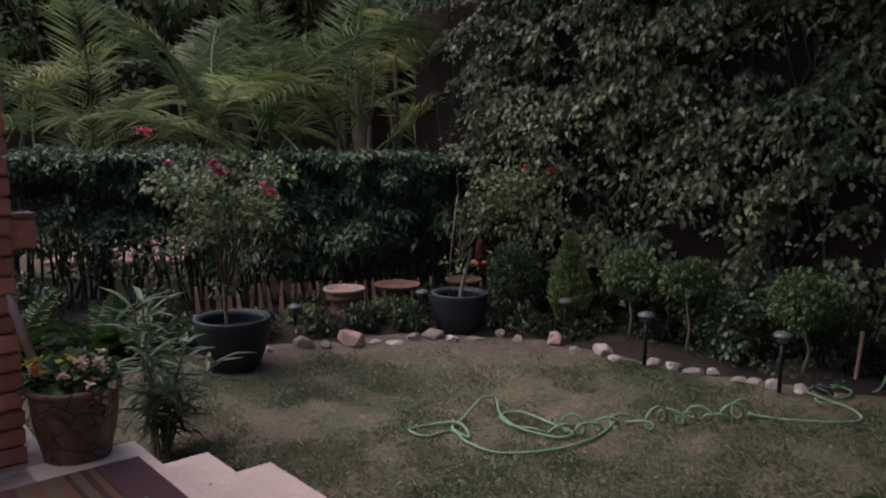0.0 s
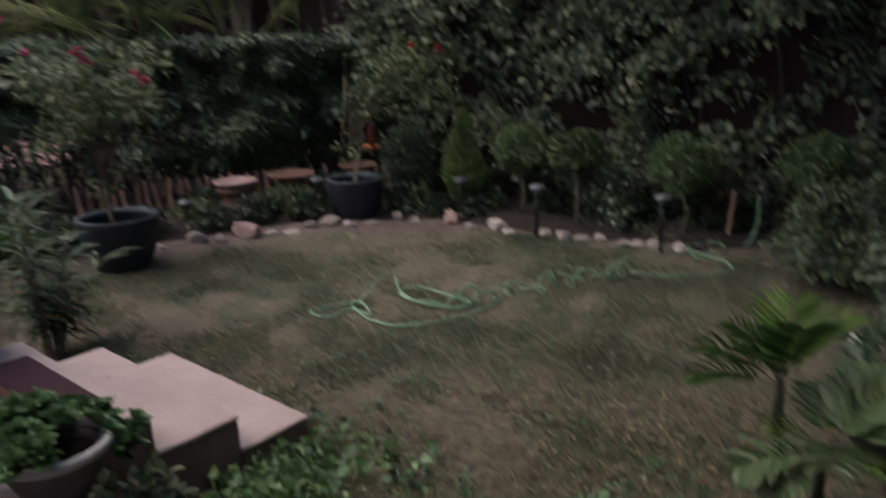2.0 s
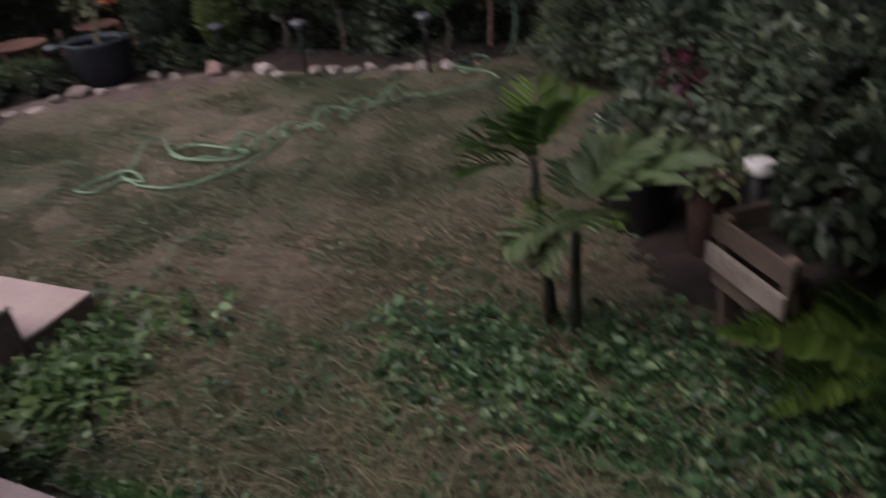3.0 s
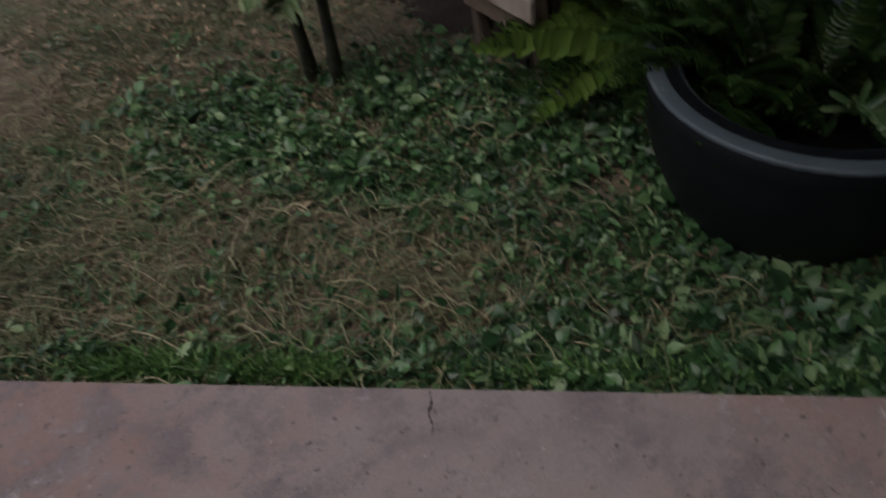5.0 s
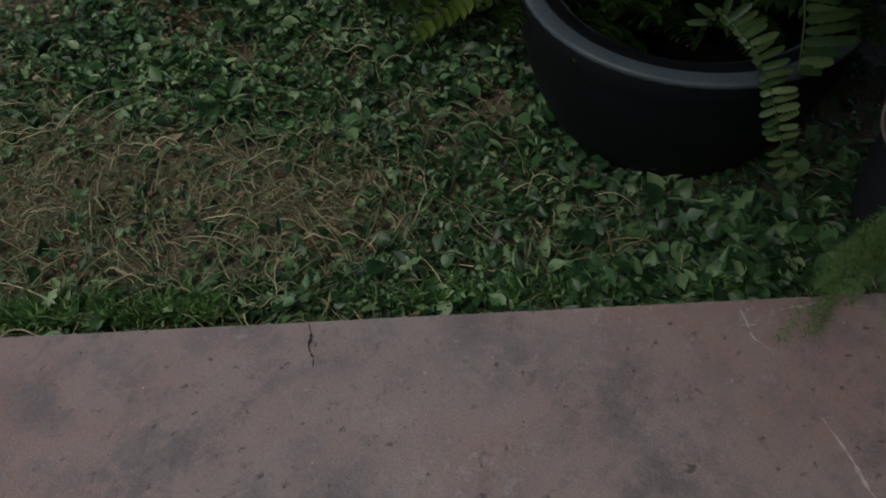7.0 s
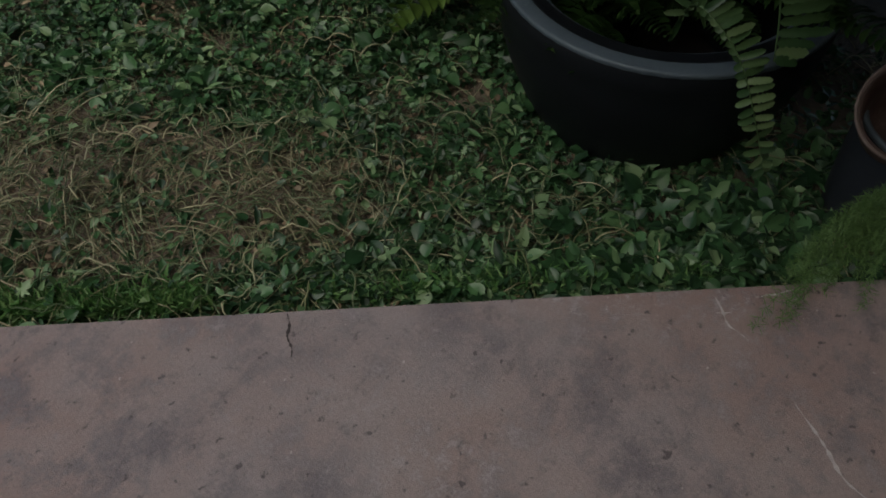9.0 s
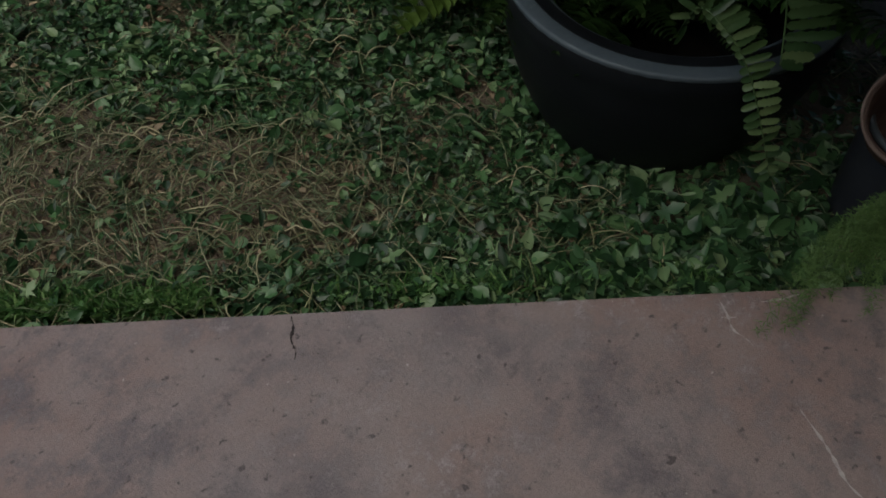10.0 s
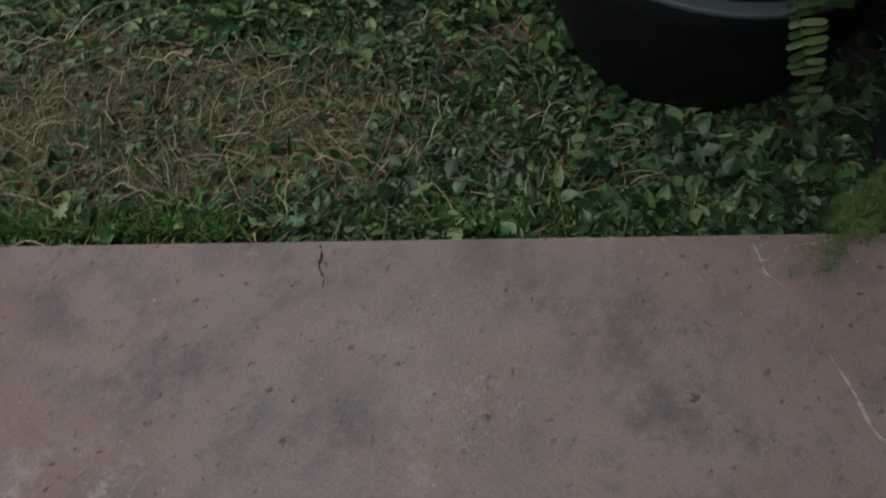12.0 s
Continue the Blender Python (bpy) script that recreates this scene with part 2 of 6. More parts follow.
def ground_material():
    """Trodden turf: bare earth, straw and grey-green patches at several sizes."""
    m, nt, b = nodes_of("lawn_ground")
    big, mid = noise_of(nt, 0.8, 4), noise_of(nt, 4.5, 8, 0.7)
    small, fine = noise_of(nt, 28.0, 8, 0.75), noise_of(nt, 110.0, 8, 0.75)
    c = ramp(nt, big, [(0.32, (0.205, 0.16, 0.138)), (0.52, (0.185, 0.162, 0.128)), (0.72, (0.14, 0.155, 0.11))])
    c = mixed(nt, c, ramp(nt, mid, [(0.38, (0.11, 0.125, 0.08)), (0.52, (0.165, 0.145, 0.11)), (0.68, (0.26, 0.205, 0.165))]), 0.65)
    c = mixed(nt, c, ramp(nt, small, [(0.36, (0.5, 0.51, 0.48)), (0.5, (1.0, 1.0, 0.95)), (0.64, (1.75, 1.65, 1.5))]), 0.85, "MULTIPLY")
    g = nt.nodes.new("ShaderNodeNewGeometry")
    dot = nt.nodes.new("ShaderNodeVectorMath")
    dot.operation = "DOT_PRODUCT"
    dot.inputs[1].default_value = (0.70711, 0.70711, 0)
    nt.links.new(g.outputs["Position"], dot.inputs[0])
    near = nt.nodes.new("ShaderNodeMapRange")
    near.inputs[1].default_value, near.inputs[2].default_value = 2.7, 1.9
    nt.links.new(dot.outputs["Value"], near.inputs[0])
    # Brown soil towards the terrace, with shade among the weeds mixed into its tone.
    shaded_soil = mixed(nt, (0.075, 0.06, 0.046), (0.27, 0.213, 0.168), mid)
    c = mixed(nt, c, shaded_soil, mixed(nt, (0, 0, 0), near.outputs[0], ramp(nt, mid, [(0.3, (0.6, 0.6, 0.6)), (0.6, (1, 1, 1))])))
    c = mixed(nt, c, mixed(nt, (0.5, 0.5, 0.5), (1.5, 1.5, 1.5), fine), 0.8, "MULTIPLY")
    nt.links.new(c, b.inputs["Base Color"])
    b.inputs["Roughness"].default_value = 0.95
    b.inputs["Specular IOR Level"].default_value = 0.2
    bumped(nt, b, small, 0.8, 0.03)
    return m


def pot_material():
    """Brown glazed pot with a raised pattern of irregular flat stones."""
    m = surface("stone_pattern_clay", (0.12, 0.062, 0.047), (0.2, 0.108, 0.082), (0.29, 0.2, 0.155), 8, 60, 0.42, 0.35)
    nt = m.node_tree
    b = nt.nodes["Principled BSDF"]
    tc = nt.nodes.new("ShaderNodeTexCoord")
    v = nt.nodes.new("ShaderNodeTexVoronoi")
    v.feature = "DISTANCE_TO_EDGE"
    v.inputs["Scale"].default_value = 13
    nt.links.new(tc.outputs["Object"], v.inputs["Vector"])
    line = ramp(nt, v.outputs["Distance"], [(0.02, (0.4, 0.4, 0.4)), (0.07, (1, 1, 1))])
    was = b.inputs["Base Color"].links[0].from_socket
    nt.links.new(mixed(nt, was, line, 1.0, "MULTIPLY"), b.inputs["Base Color"])
    bumped(nt, b, line, 0.6, 0.006)
    return m


def mat_stripes():
    m, nt, b = nodes_of("striped_mat")
    tc = nt.nodes.new("ShaderNodeTexCoord")
    sep = nt.nodes.new("ShaderNodeSeparateXYZ")
    nt.links.new(tc.outputs["Object"], sep.inputs[0])
    mp = nt.nodes.new("ShaderNodeMapRange")
    mp.inputs[1].default_value, mp.inputs[2].default_value = -0.25, 0.25
    nt.links.new(sep.outputs[1], mp.inputs[0])
    plum, rust, olive, dark = (0.07, 0.028, 0.04), (0.13, 0.06, 0.038), (0.11, 0.08, 0.052), (0.05, 0.024, 0.026)
    r = nt.nodes.new("ShaderNodeValToRGB")
    r.color_ramp.interpolation = "CONSTANT"
    cols = [(0, plum), (0.12, olive), (0.2, rust), (0.28, olive), (0.36, rust), (0.44, dark), (0.48, olive), (0.55, dark), (0.6, rust), (0.65, dark), (0.68, plum)]
    while len(r.color_ramp.elements) < len(cols):
        r.color_ramp.elements.new(0.5)
    for e, (p, c) in zip(r.color_ramp.elements, cols):
        e.position, e.color = p, (*c, 1)
    nt.links.new(mp.outputs[0], r.inputs[0])
    fine = noise_of(nt, 220, 6, 0.7)
    c = mixed(nt, r.outputs[0], mixed(nt, (0.5, 0.5, 0.5), (1.4, 1.4, 1.4), fine), 0.7, "MULTIPLY")
    nt.links.new(c, b.inputs["Base Color"])
    b.inputs["Roughness"].default_value = 0.95
    bumped(nt, b, fine, 0.6)
    return m


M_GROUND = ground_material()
M_MAT = mat_stripes()
M_STONEPOT = pot_material()


# ---------------------------------------------------------------- mesh helpers
rng = np.random.default_rng(7)


def mesh_of(name, verts, faces, smooth=True):
    """A mesh from vertex rows and faces; faces are one array or a list of arrays of equal-sided faces."""
    me = bpy.data.meshes.new(name)
    verts = np.asarray(verts, dtype=np.float32)
    if isinstance(faces, np.ndarray):
        faces = [faces]
    counts = np.concatenate([np.full(len(f), f.shape[1]) for f in faces])
    flat = np.concatenate([f.ravel() for f in faces])
    me.vertices.add(len(verts))
    me.vertices.foreach_set("co", verts.ravel())
    me.loops.add(len(flat))
    me.loops.foreach_set("vertex_index", flat.astype(np.int32))
    me.polygons.add(len(counts))
    me.polygons.foreach_set("loop_start", np.concatenate([[0], np.cumsum(counts)[:-1]]).astype(np.int32))
    me.polygons.foreach_set("use_smooth", np.full(len(counts), smooth))
    me.update(calc_edges=True)
    me.validate()
    return me


def as_mesh(name, shape, smooth=True):
    if isinstance(shape, bmesh.types.BMesh):
        me = bpy.data.meshes.new(name)
        bmesh.ops.recalc_face_normals(shape, faces=shape.faces)
        for f in shape.faces:
            f.smooth = smooth
        for e in shape.edges:
            e.smooth = e.calc_face_angle(0.0) < 0.35
        shape.to_mesh(me)
        shape.free()
        return me
    if isinstance(shape, tuple):
        return mesh_of(name, *shape, smooth)
    return shape


def part(name, shape, material, parent=None, label="", at=None, smooth=True):
    me = as_mesh(name, shape, smooth)
    if material and not me.materials:
        me.materials.append(material)
    ob = new(name, me)
    if parent:
        ob.parent = parent
    if at is not None:
        ob.matrix_basis = at
    return tagged(ob, label)


def thing(name, label, category, at, group="", kind=""):
    ob = new(name)
    ob.empty_display_size = 0.1
    ob.matrix_basis = at
    return tagged(ob, label, category, group, kind)


def joined(shapes):
    """Several (verts, faces) shapes as one."""
    vs, fs, n = [], {}, 0
    for v, f in shapes:
        for a in (f if isinstance(f, list) else [f]):
            fs.setdefault(a.shape[1], []).append(a + n)
        vs.append(v)
        n += len(v)
    return np.concatenate(vs), [np.concatenate(a) for a in fs.values()]


def unit(a):
    return a / np.maximum(np.linalg.norm(a, axis=-1, keepdims=True), 1e-9)


def blades(P, D, N, L, W, fold=0.15, droop=0.1, fine=False):
    """Leaves: foot P, direction D, upper side N, length L and width W, folded along the rib and bent at the tip."""
    P, T = np.asarray(P, float), unit(np.asarray(D, float))
    B = unit(np.cross(T, N))
    U = np.cross(B, T)
    L, W = (np.broadcast_to(np.asarray(a, float), (len(P),))[:, None] for a in (L, W))
    up, down = U * W * fold, -U * L * droop
    if not fine:
        rows = [P, P + T * L * .42 + B * W / 2 + up, P + T * L * .5 + down * .2, P + T * L * .42 - B * W / 2 + up, P + T * L + down]
        tri = np.array([[0, 1, 2], [0, 2, 3], [1, 4, 2], [2, 4, 3]])
    else:
        edge = ((.07, .24, .5, 0), (.2, .43, .9, .06), (.38, .5, 1, .14), (.58, .46, .9, .28), (.78, .29, .6, .58), (.92, .1, .25, .84))
        rows = [P] + [P + T * L * t + B * W * h + up * c + down * d for t, h, c, d in edge] + [P + T * L + down]
        rows += [P + T * L * t - B * W * h + up * c + down * d for t, h, c, d in edge[::-1]] + [P + T * L * .5 + down * .2]
        tri = np.array([[14, i, (i + 1) % 14] for i in range(14)])
    k = len(rows)
    V = np.stack(rows, 1).reshape(-1, 3)
    F = (np.arange(len(P))[:, None, None] * k + tri[None]).reshape(-1, 3)
    return V, F


def lobed(P, D, N, L):
    """Five-lobed leaves as wide as they are long, hollowed a little along the rib."""
    P, T = np.asarray(P, float), unit(np.asarray(D, float))
    B = unit(np.cross(T, N))
    U = np.cross(B, T)
    L = np.asarray(L, float)[:, None]
    line = ((0, 0, 0), (-.16, .34, .04), (.2, .2, .08), (.3, .58, 0), (.46, .17, .06), (.72, .3, -.02), (1.15, 0, -.2), (.72, -.3, -.02), (.46, -.17, .06), (.3, -.58, 0), (.2, -.2, .08), (-.16, -.34, .04))
    rows = [P + L * (T * x + B * y + U * z) for x, y, z in line] + [P + L * T * .4]
    tri = np.array([[12, i, (i + 1) % 12] for i in range(12)])
    V = np.stack(rows, 1).reshape(-1, 3)
    return V, (np.arange(len(P))[:, None, None] * 13 + tri[None]).reshape(-1, 3)


def tube(points, radii, sides=7, cap=True):
    p = np.asarray(points, float)
    r = np.broadcast_to(np.asarray(radii, float), (len(p),))
    t = unit(np.gradient(p, axis=0))
    ref = np.array([0.0, 0.0, 1.0]) if abs(t[:, 2]).mean() < 0.8 else np.array([1.0, 0.0, 0.0])
    a = unit(np.cross(t, ref))
    b = np.cross(t, a)
    ang = np.linspace(0, 2 * np.pi, sides, endpoint=False)
    ring = p[:, None] + r[:, None, None] * (np.cos(ang)[None, :, None] * a[:, None] + np.sin(ang)[None, :, None] * b[:, None])
    V = ring.reshape(-1, 3)
    i, j = np.meshgrid(np.arange(len(p) - 1), np.arange(sides), indexing="ij")
    k = (j + 1) % sides
    F = np.stack([i * sides + j, i * sides + k, (i + 1) * sides + k, (i + 1) * sides + j], -1).reshape(-1, 4)
    faces = [F]
    if cap:
        faces.append(np.stack([np.arange(sides)[::-1], (len(p) - 1) * sides + np.arange(sides)]))
    return V, faces


def lathe(profile, seg=40, wobble=0.0):
    pr = np.asarray(profile, float)
    ang = np.linspace(0, 2 * np.pi, seg, endpoint=False)
    w = 1 + wobble * np.sin(ang * 3 + 1) * 0.5 + wobble * np.sin(ang * 5)
    V = np.stack([pr[:, None, 0] * (np.cos(ang) * w)[None], pr[:, None, 0] * (np.sin(ang) * w)[None], np.repeat(pr[:, 1:2], seg, 1)], -1).reshape(-1, 3)
    i, j = np.meshgrid(np.arange(len(pr) - 1), np.arange(seg), indexing="ij")
    k = (j + 1) % seg
    return V, np.stack([i * seg + j, i * seg + k, (i + 1) * seg + k, (i + 1) * seg + j], -1).reshape(-1, 4)


def block(sx, sy, sz, bevel=0.006, base=True):
    """A bevelled block; its foot lies at z 0 when base."""
    bm = bmesh.new()
    bmesh.ops.create_cube(bm, size=1, matrix=Matrix.Translation((0, 0, sz / 2 if base else 0)) @ Matrix.Diagonal((sx, sy, sz, 1)))
    bmesh.ops.bevel(bm, geom=bm.edges[:], offset=bevel, segments=2, affect="EDGES")
    return bm


def rough_block(sx, sy, sz, bevel=0.01, cuts=6, amount=0.006, seed=0):
    bm = block(sx, sy, sz, bevel)
    bmesh.ops.subdivide_edges(bm, edges=[e for e in bm.edges if e.calc_length() > 0.1], cuts=cuts, use_grid_fill=True)
    for v in bm.verts:
        v.co += noise.noise_vector(v.co * 9 + Vector((seed, 0, 0))) * amount
    return bm


def rock(sx, sy, sz, seed):
    bm = bmesh.new()
    bmesh.ops.create_icosphere(bm, subdivisions=3, radius=0.5)
    off = Vector((seed * 7.3, seed * 3.1, seed))
    for v in bm.verts:
        d = 1 + 0.35 * noise.noise(v.co * 1.6 + off) + 0.14 * noise.noise(v.co * 4 + off)
        f = noise.cell(v.co * 1.9 + off) * 0.14
        v.co = Vector((v.co.x * sx, v.co.y * sy, max(v.co.z, -0.3) * sz)) * (d + f)
    r = random.Random(seed)
    for k in range(9):
        d = Vector((r.gauss(0, 1), r.gauss(0, 1), r.gauss(0, 0.8))).normalized()
        far = max(v.co.dot(d) for v in bm.verts) * r.uniform(0.62, 0.85)
        for v in bm.verts:
            v.co -= d * max(0.0, v.co.dot(d) - far) * 0.9
    low = min(v.co.z for v in bm.verts)
    for v in bm.verts:
        v.co.z -= low + 0.012
    return bm


def noisy(P, scale, seed=0.0):
    return np.array([noise.noise(Vector((p[0] * scale + seed, p[1] * scale, p[2] * scale))) for p in P])


def flat_noise(x, y, scale, seed=0.0):
    """Smooth noise in the plan, made of waves, fast for many points."""
    r = np.random.default_rng(int(seed * 10) + 3)
    s = np.zeros_like(x)
    for i in range(14):
        a, ph, k = r.uniform(0, 2 * np.pi), r.uniform(0, 6.3), scale * r.uniform(0.6, 2.2)
        s += np.sin(k * (x * np.cos(a) + y * np.sin(a)) + ph)
    return s / 3.7


def random_dirs(n):
    return unit(rng.normal(size=(n, 3)))


def un(u, n, z=0.0):
    """A place by its distance along the house front and out from it."""
    return ((-u + n) * 0.70711, (u + n) * 0.70711, z)


def house_pose(u, n, z=0.0):
    return pose(*un(u, n, z), 0, 0, -45)


# ---------------------------------------------------------------- plants
def bush_leaves(n, size, L, W, lump=0.25, flat=0.3, shell=0.6, seed=0, fine=False, outward=0.9):
    """Leaves of an uneven crown of half-axes size about the origin."""
    d = random_dirs(n)
    r = shell + (1 - shell) * rng.random(n) ** 0.7
    bulge = 1 + lump * noisy(d, 1.7, seed * 5.1) + 0.5 * lump * noisy(d, 4.0, seed * 2.3 + 9)
    P = d * (r * bulge)[:, None] * np.asarray(size)
    D = unit(d * outward + random_dirs(n) * 0.8 + np.array([0, 0, -0.15]))
    N = unit(d * flat + np.array([0, 0, 1.0]) + 0.5 * random_dirs(n))
    return blades(P, D, N, L * rng.uniform(0.6, 1.25, n), W * rng.uniform(0.7, 1.2, n), fine=fine)


def branch_set(n, reach, height, start=0.0, r0=0.012, seed=0, lean=(0, 0)):
    """Crooked stems that fan out from a foot."""
    out = []
    r = np.random.default_rng(seed + 40)
    for i in range(n):
        a = 2 * np.pi * (i + r.uniform(-.3, .3)) / n
        t = np.linspace(0, 1, 7)
        k = r.uniform(0.5, 1.0)
        x = reach * k * np.cos(a) * t ** 1.3 + lean[0] * t + r.normal(0, 0.01, 7)
        y = reach * k * np.sin(a) * t ** 1.3 + lean[1] * t + r.normal(0, 0.01, 7)
        out.append(tube(np.stack([x, y, start + (height - start) * t * r.uniform(0.8, 1)], 1), r0 * (1 - 0.75 * t), 5, False))
    return out


def each(name, shapes, material, parent, label=""):
    """Every shape a part of its own."""
    for s in shapes:
        part(name, s, material, parent, label)


def flower_heads(places, size, petals=7, seed=0):
    out = []
    r = np.random.default_rng(seed)
    for p in places:
        P, D, N = [], [], []
        for k in range(petals):
            a = 2 * np.pi * k / petals + r.uniform(-.2, .2)
            tilt = r.uniform(-0.7, 1.6)
            P.append(p)
            D.append((np.cos(a), np.sin(a), tilt))
            N.append((0, 0, 1))
        out.append(blades(np.array(P), np.array(D), np.array(N), size * r.uniform(.7, 1.2, petals), size * .8, 0.2, 0.15, True))
    return out


def shrub(name, label, at, size, n, material, L, W, category="shrub", stems=7, seed=0, group="", clear=0.0, fine=False, lump=0.25, stem_mat=None):
    """A bush: stems from the ground and a leafy crown of half-axes size, whose middle stands at clear + its half height."""
    t = thing(name, label, category, pose(*at), group)
    zc = clear + size[2]
    each("stem", branch_set(stems, size[0] * 0.7, zc + size[2] * 0.4, 0.0, 0.009, seed), stem_mat or M_BARK, t)
    V, F = bush_leaves(n, size, L, W, seed=seed, fine=fine, lump=lump)
    V = V + np.array([0, 0, zc])
    V[:, 2] = np.maximum(V[:, 2], 0.004)
    part("crown", (V, F), material, t)
    return t


def frond(length, leaflets, leaf_len, leaf_wid, arch=0.5, vee=0.5, bare=0.2, sag=0.25, fine=False, seed=0):
    """A pinnate palm frond: rib along +x, rising then arching down; returns rib and leaflets."""
    r = np.random.default_rng(seed)
    t = np.linspace(0, 1, 12)
    rib = np.stack([length * (t - 0.12 * t ** 3), 0.03 * length * np.sin(t * 3 + seed), -arch * length * t ** 2.1], 1)
    s = np.linspace(bare, 0.99, leaflets)
    P = np.stack([np.interp(s, t, rib[:, i]) for i in range(3)], 1)
    T = unit(np.stack([np.interp(s, t, np.gradient(rib[:, i])) for i in range(3)], 1))
    side = np.array([0, 1.0, 0])
    ln = leaf_len * (0.35 + 0.65 * np.sin(np.pi * (0.12 + 0.8 * (s - bare) / (1 - bare))))
    shapes = []
    for sg in (1, -1):
        fwd = 0.4 + 0.55 * s
        D = unit(T * fwd[:, None] + sg * side + np.array([0, 0, vee])[None] * (1 - 0.6 * s)[:, None] + r.normal(0, 0.08, (leaflets, 3)))
        shapes.append(blades(P, D, np.broadcast_to(np.array([0, 0, 1.0]), P.shape) + 0.15 * r.normal(size=P.shape), ln * r.uniform(.85, 1.1, leaflets), leaf_wid, 0.3, sag, fine))
    return tube(rib, length * 0.006 * (1.4 - t), 5, False), joined(shapes)


def areca(label, at, height, n, seed, group="palms behind the hedge"):
    r = np.random.default_rng(seed + 100)
    t = thing("areca_palm", label, "palm", pose(*at), group)
    for k in range(5):
        a = r.uniform(0, 6.28)
        top = height * r.uniform(.4, .62)
        q = np.linspace(0, 1, 6)
        part("cane", tube(np.stack([np.cos(a) * (.08 + .25 * q), np.sin(a) * (.08 + .25 * q), top * q], 1), .036 - .012 * q, 8), M_BARK, t)
    for k in range(n):
        me, rib = FRONDS[int(r.integers(len(FRONDS)))]
        a = 360 * (k + r.uniform(-.3, .3)) / n * 3.0
        sc = r.uniform(.75, 1.2)
        m = pose(r.uniform(-.25, .25), r.uniform(-.25, .25), height * r.uniform(.3, .62), r.uniform(-20, 20), -r.uniform(28, 84), a) @ Matrix.Scale(sc, 4)
        f = part("frond", me, M_PALM, t, at=m)
        part("rib", rib, M_PALMTRUNK, f)
    return t


FRONDS = []
for k in range(7):
    rib, lf = frond(1.95, 38, 0.52, 0.021, 0.24 + 0.08 * k, 0.25 + 0.12 * (k % 3), 0.2, 0.2 + .05 * (k % 3), seed=k)
    FRONDS.append((as_mesh("frond", lf), as_mesh("rib", rib)))
    FRONDS[-1][0].materials.append(M_PALM)
    FRONDS[-1][1].materials.append(M_PALM)

# ---------------------------------------------------------------- ground and house
def ground():
    far = np.array([6.0, 12, 30, 80, 250, 900])
    ax = np.concatenate([-far[::-1] - 6, np.linspace(-6, 6, 240), far + 6])
    ay = np.concatenate([-far[::-1] - 3, np.linspace(-3, 9, 240), far + 9])
    X, Y = np.meshgrid(ax, ay, indexing="ij")
    Z = 0.012 * flat_noise(X, Y, 2.2) + 0.007 * flat_noise(X, Y, 9, 2)
    V = np.stack([X, Y, Z], -1).reshape(-1, 3)
    n = len(ay)
    i, j = np.meshgrid(np.arange(len(ax) - 1), np.arange(n - 1), indexing="ij")
    F = np.stack([i * n + j, (i + 1) * n + j, (i + 1) * n + j + 1, i * n + j + 1], -1).reshape(-1, 4)
    return V, F


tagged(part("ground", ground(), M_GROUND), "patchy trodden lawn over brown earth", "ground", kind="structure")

STONE_LINE = [(-2.6, 5.2), (-1.9, 5.55), (-1.48, 5.8), (-0.89, 6.08), (-0.4, 6.3), (0.0, 6.33), (0.45, 6.25), (0.78, 6.08), (1.14, 5.85), (1.59, 5.5), (2.0, 5.25), (2.3, 5.03), (3.0, 4.75), (3.6, 4.2), (4.2, 3.5)]


def edge_y(x):
    """How far out the lawn reaches at x, where the beds begin."""
    xs, ys = zip(*STONE_LINE)
    return np.interp(x, xs, ys)


def bed_soil():
    x = np.linspace(-5.5, 5.5, 150)
    t = np.linspace(0, 1, 26)
    X = np.repeat(x[:, None], 26, 1)
    Y = edge_y(x)[:, None] + 0.02 + t[None] * 3.2
    Z = -0.02 + 0.07 * np.minimum(t * 14, 1)[None] + 0.018 * flat_noise(X, Y, 7, 5) + 0.008 * flat_noise(X, Y, 30, 6)
    V = np.stack([X, Y, Z], -1).reshape(-1, 3)
    i, j = np.meshgrid(np.arange(149), np.arange(25), indexing="ij")
    return V, np.stack([i * 26 + j, (i + 1) * 26 + j, (i + 1) * 26 + j + 1, i * 26 + j + 1], -1).reshape(-1, 4)


tagged(part("flower_bed_soil", bed_soil(), M_SOIL), "dark damp soil of the border bed", "soil", kind="structure")

def bare_earth():
    """Trodden bare strip in front of the border stones."""
    x, t = np.linspace(-2.1, 1.25, 120), np.linspace(0, 1, 16)
    w = (.42 + .16 * np.sin(x * 3.1 + 1) + .07 * np.sin(x * 11) + .05 * np.sin(x * 29)) * np.clip((x + 2.1) / .5, .05, 1) * np.clip((1.25 - x) / .8, .05, 1)
    X = np.repeat(x[:, None], 16, 1)
    Y = edge_y(x)[:, None] + .06 - (w[:, None] + .06) * t[None]
    Z = 0.012 * flat_noise(X, Y, 2.2) + 0.007 * flat_noise(X, Y, 9, 2) + .006 - .012 * t[None] ** 3
    V = np.stack([X, Y, Z], -1).reshape(-1, 3)
    i, j = np.meshgrid(np.arange(119), np.arange(15), indexing="ij")
    return V, np.stack([i * 16 + j, i * 16 + j + 1, (i + 1) * 16 + j + 1, (i + 1) * 16 + j], -1).reshape(-1, 4)


M_EARTH = surface("trodden_mauve_earth", (0.12, 0.085, 0.076), (0.21, 0.155, 0.14), (0.1, 0.075, 0.06), 6, 70, 0.95, 0.8, dist=0.015)
tagged(part("bare_earth", bare_earth(), M_EARTH), "bare trodden mauve-brown earth along the stones", "soil", kind="structure")


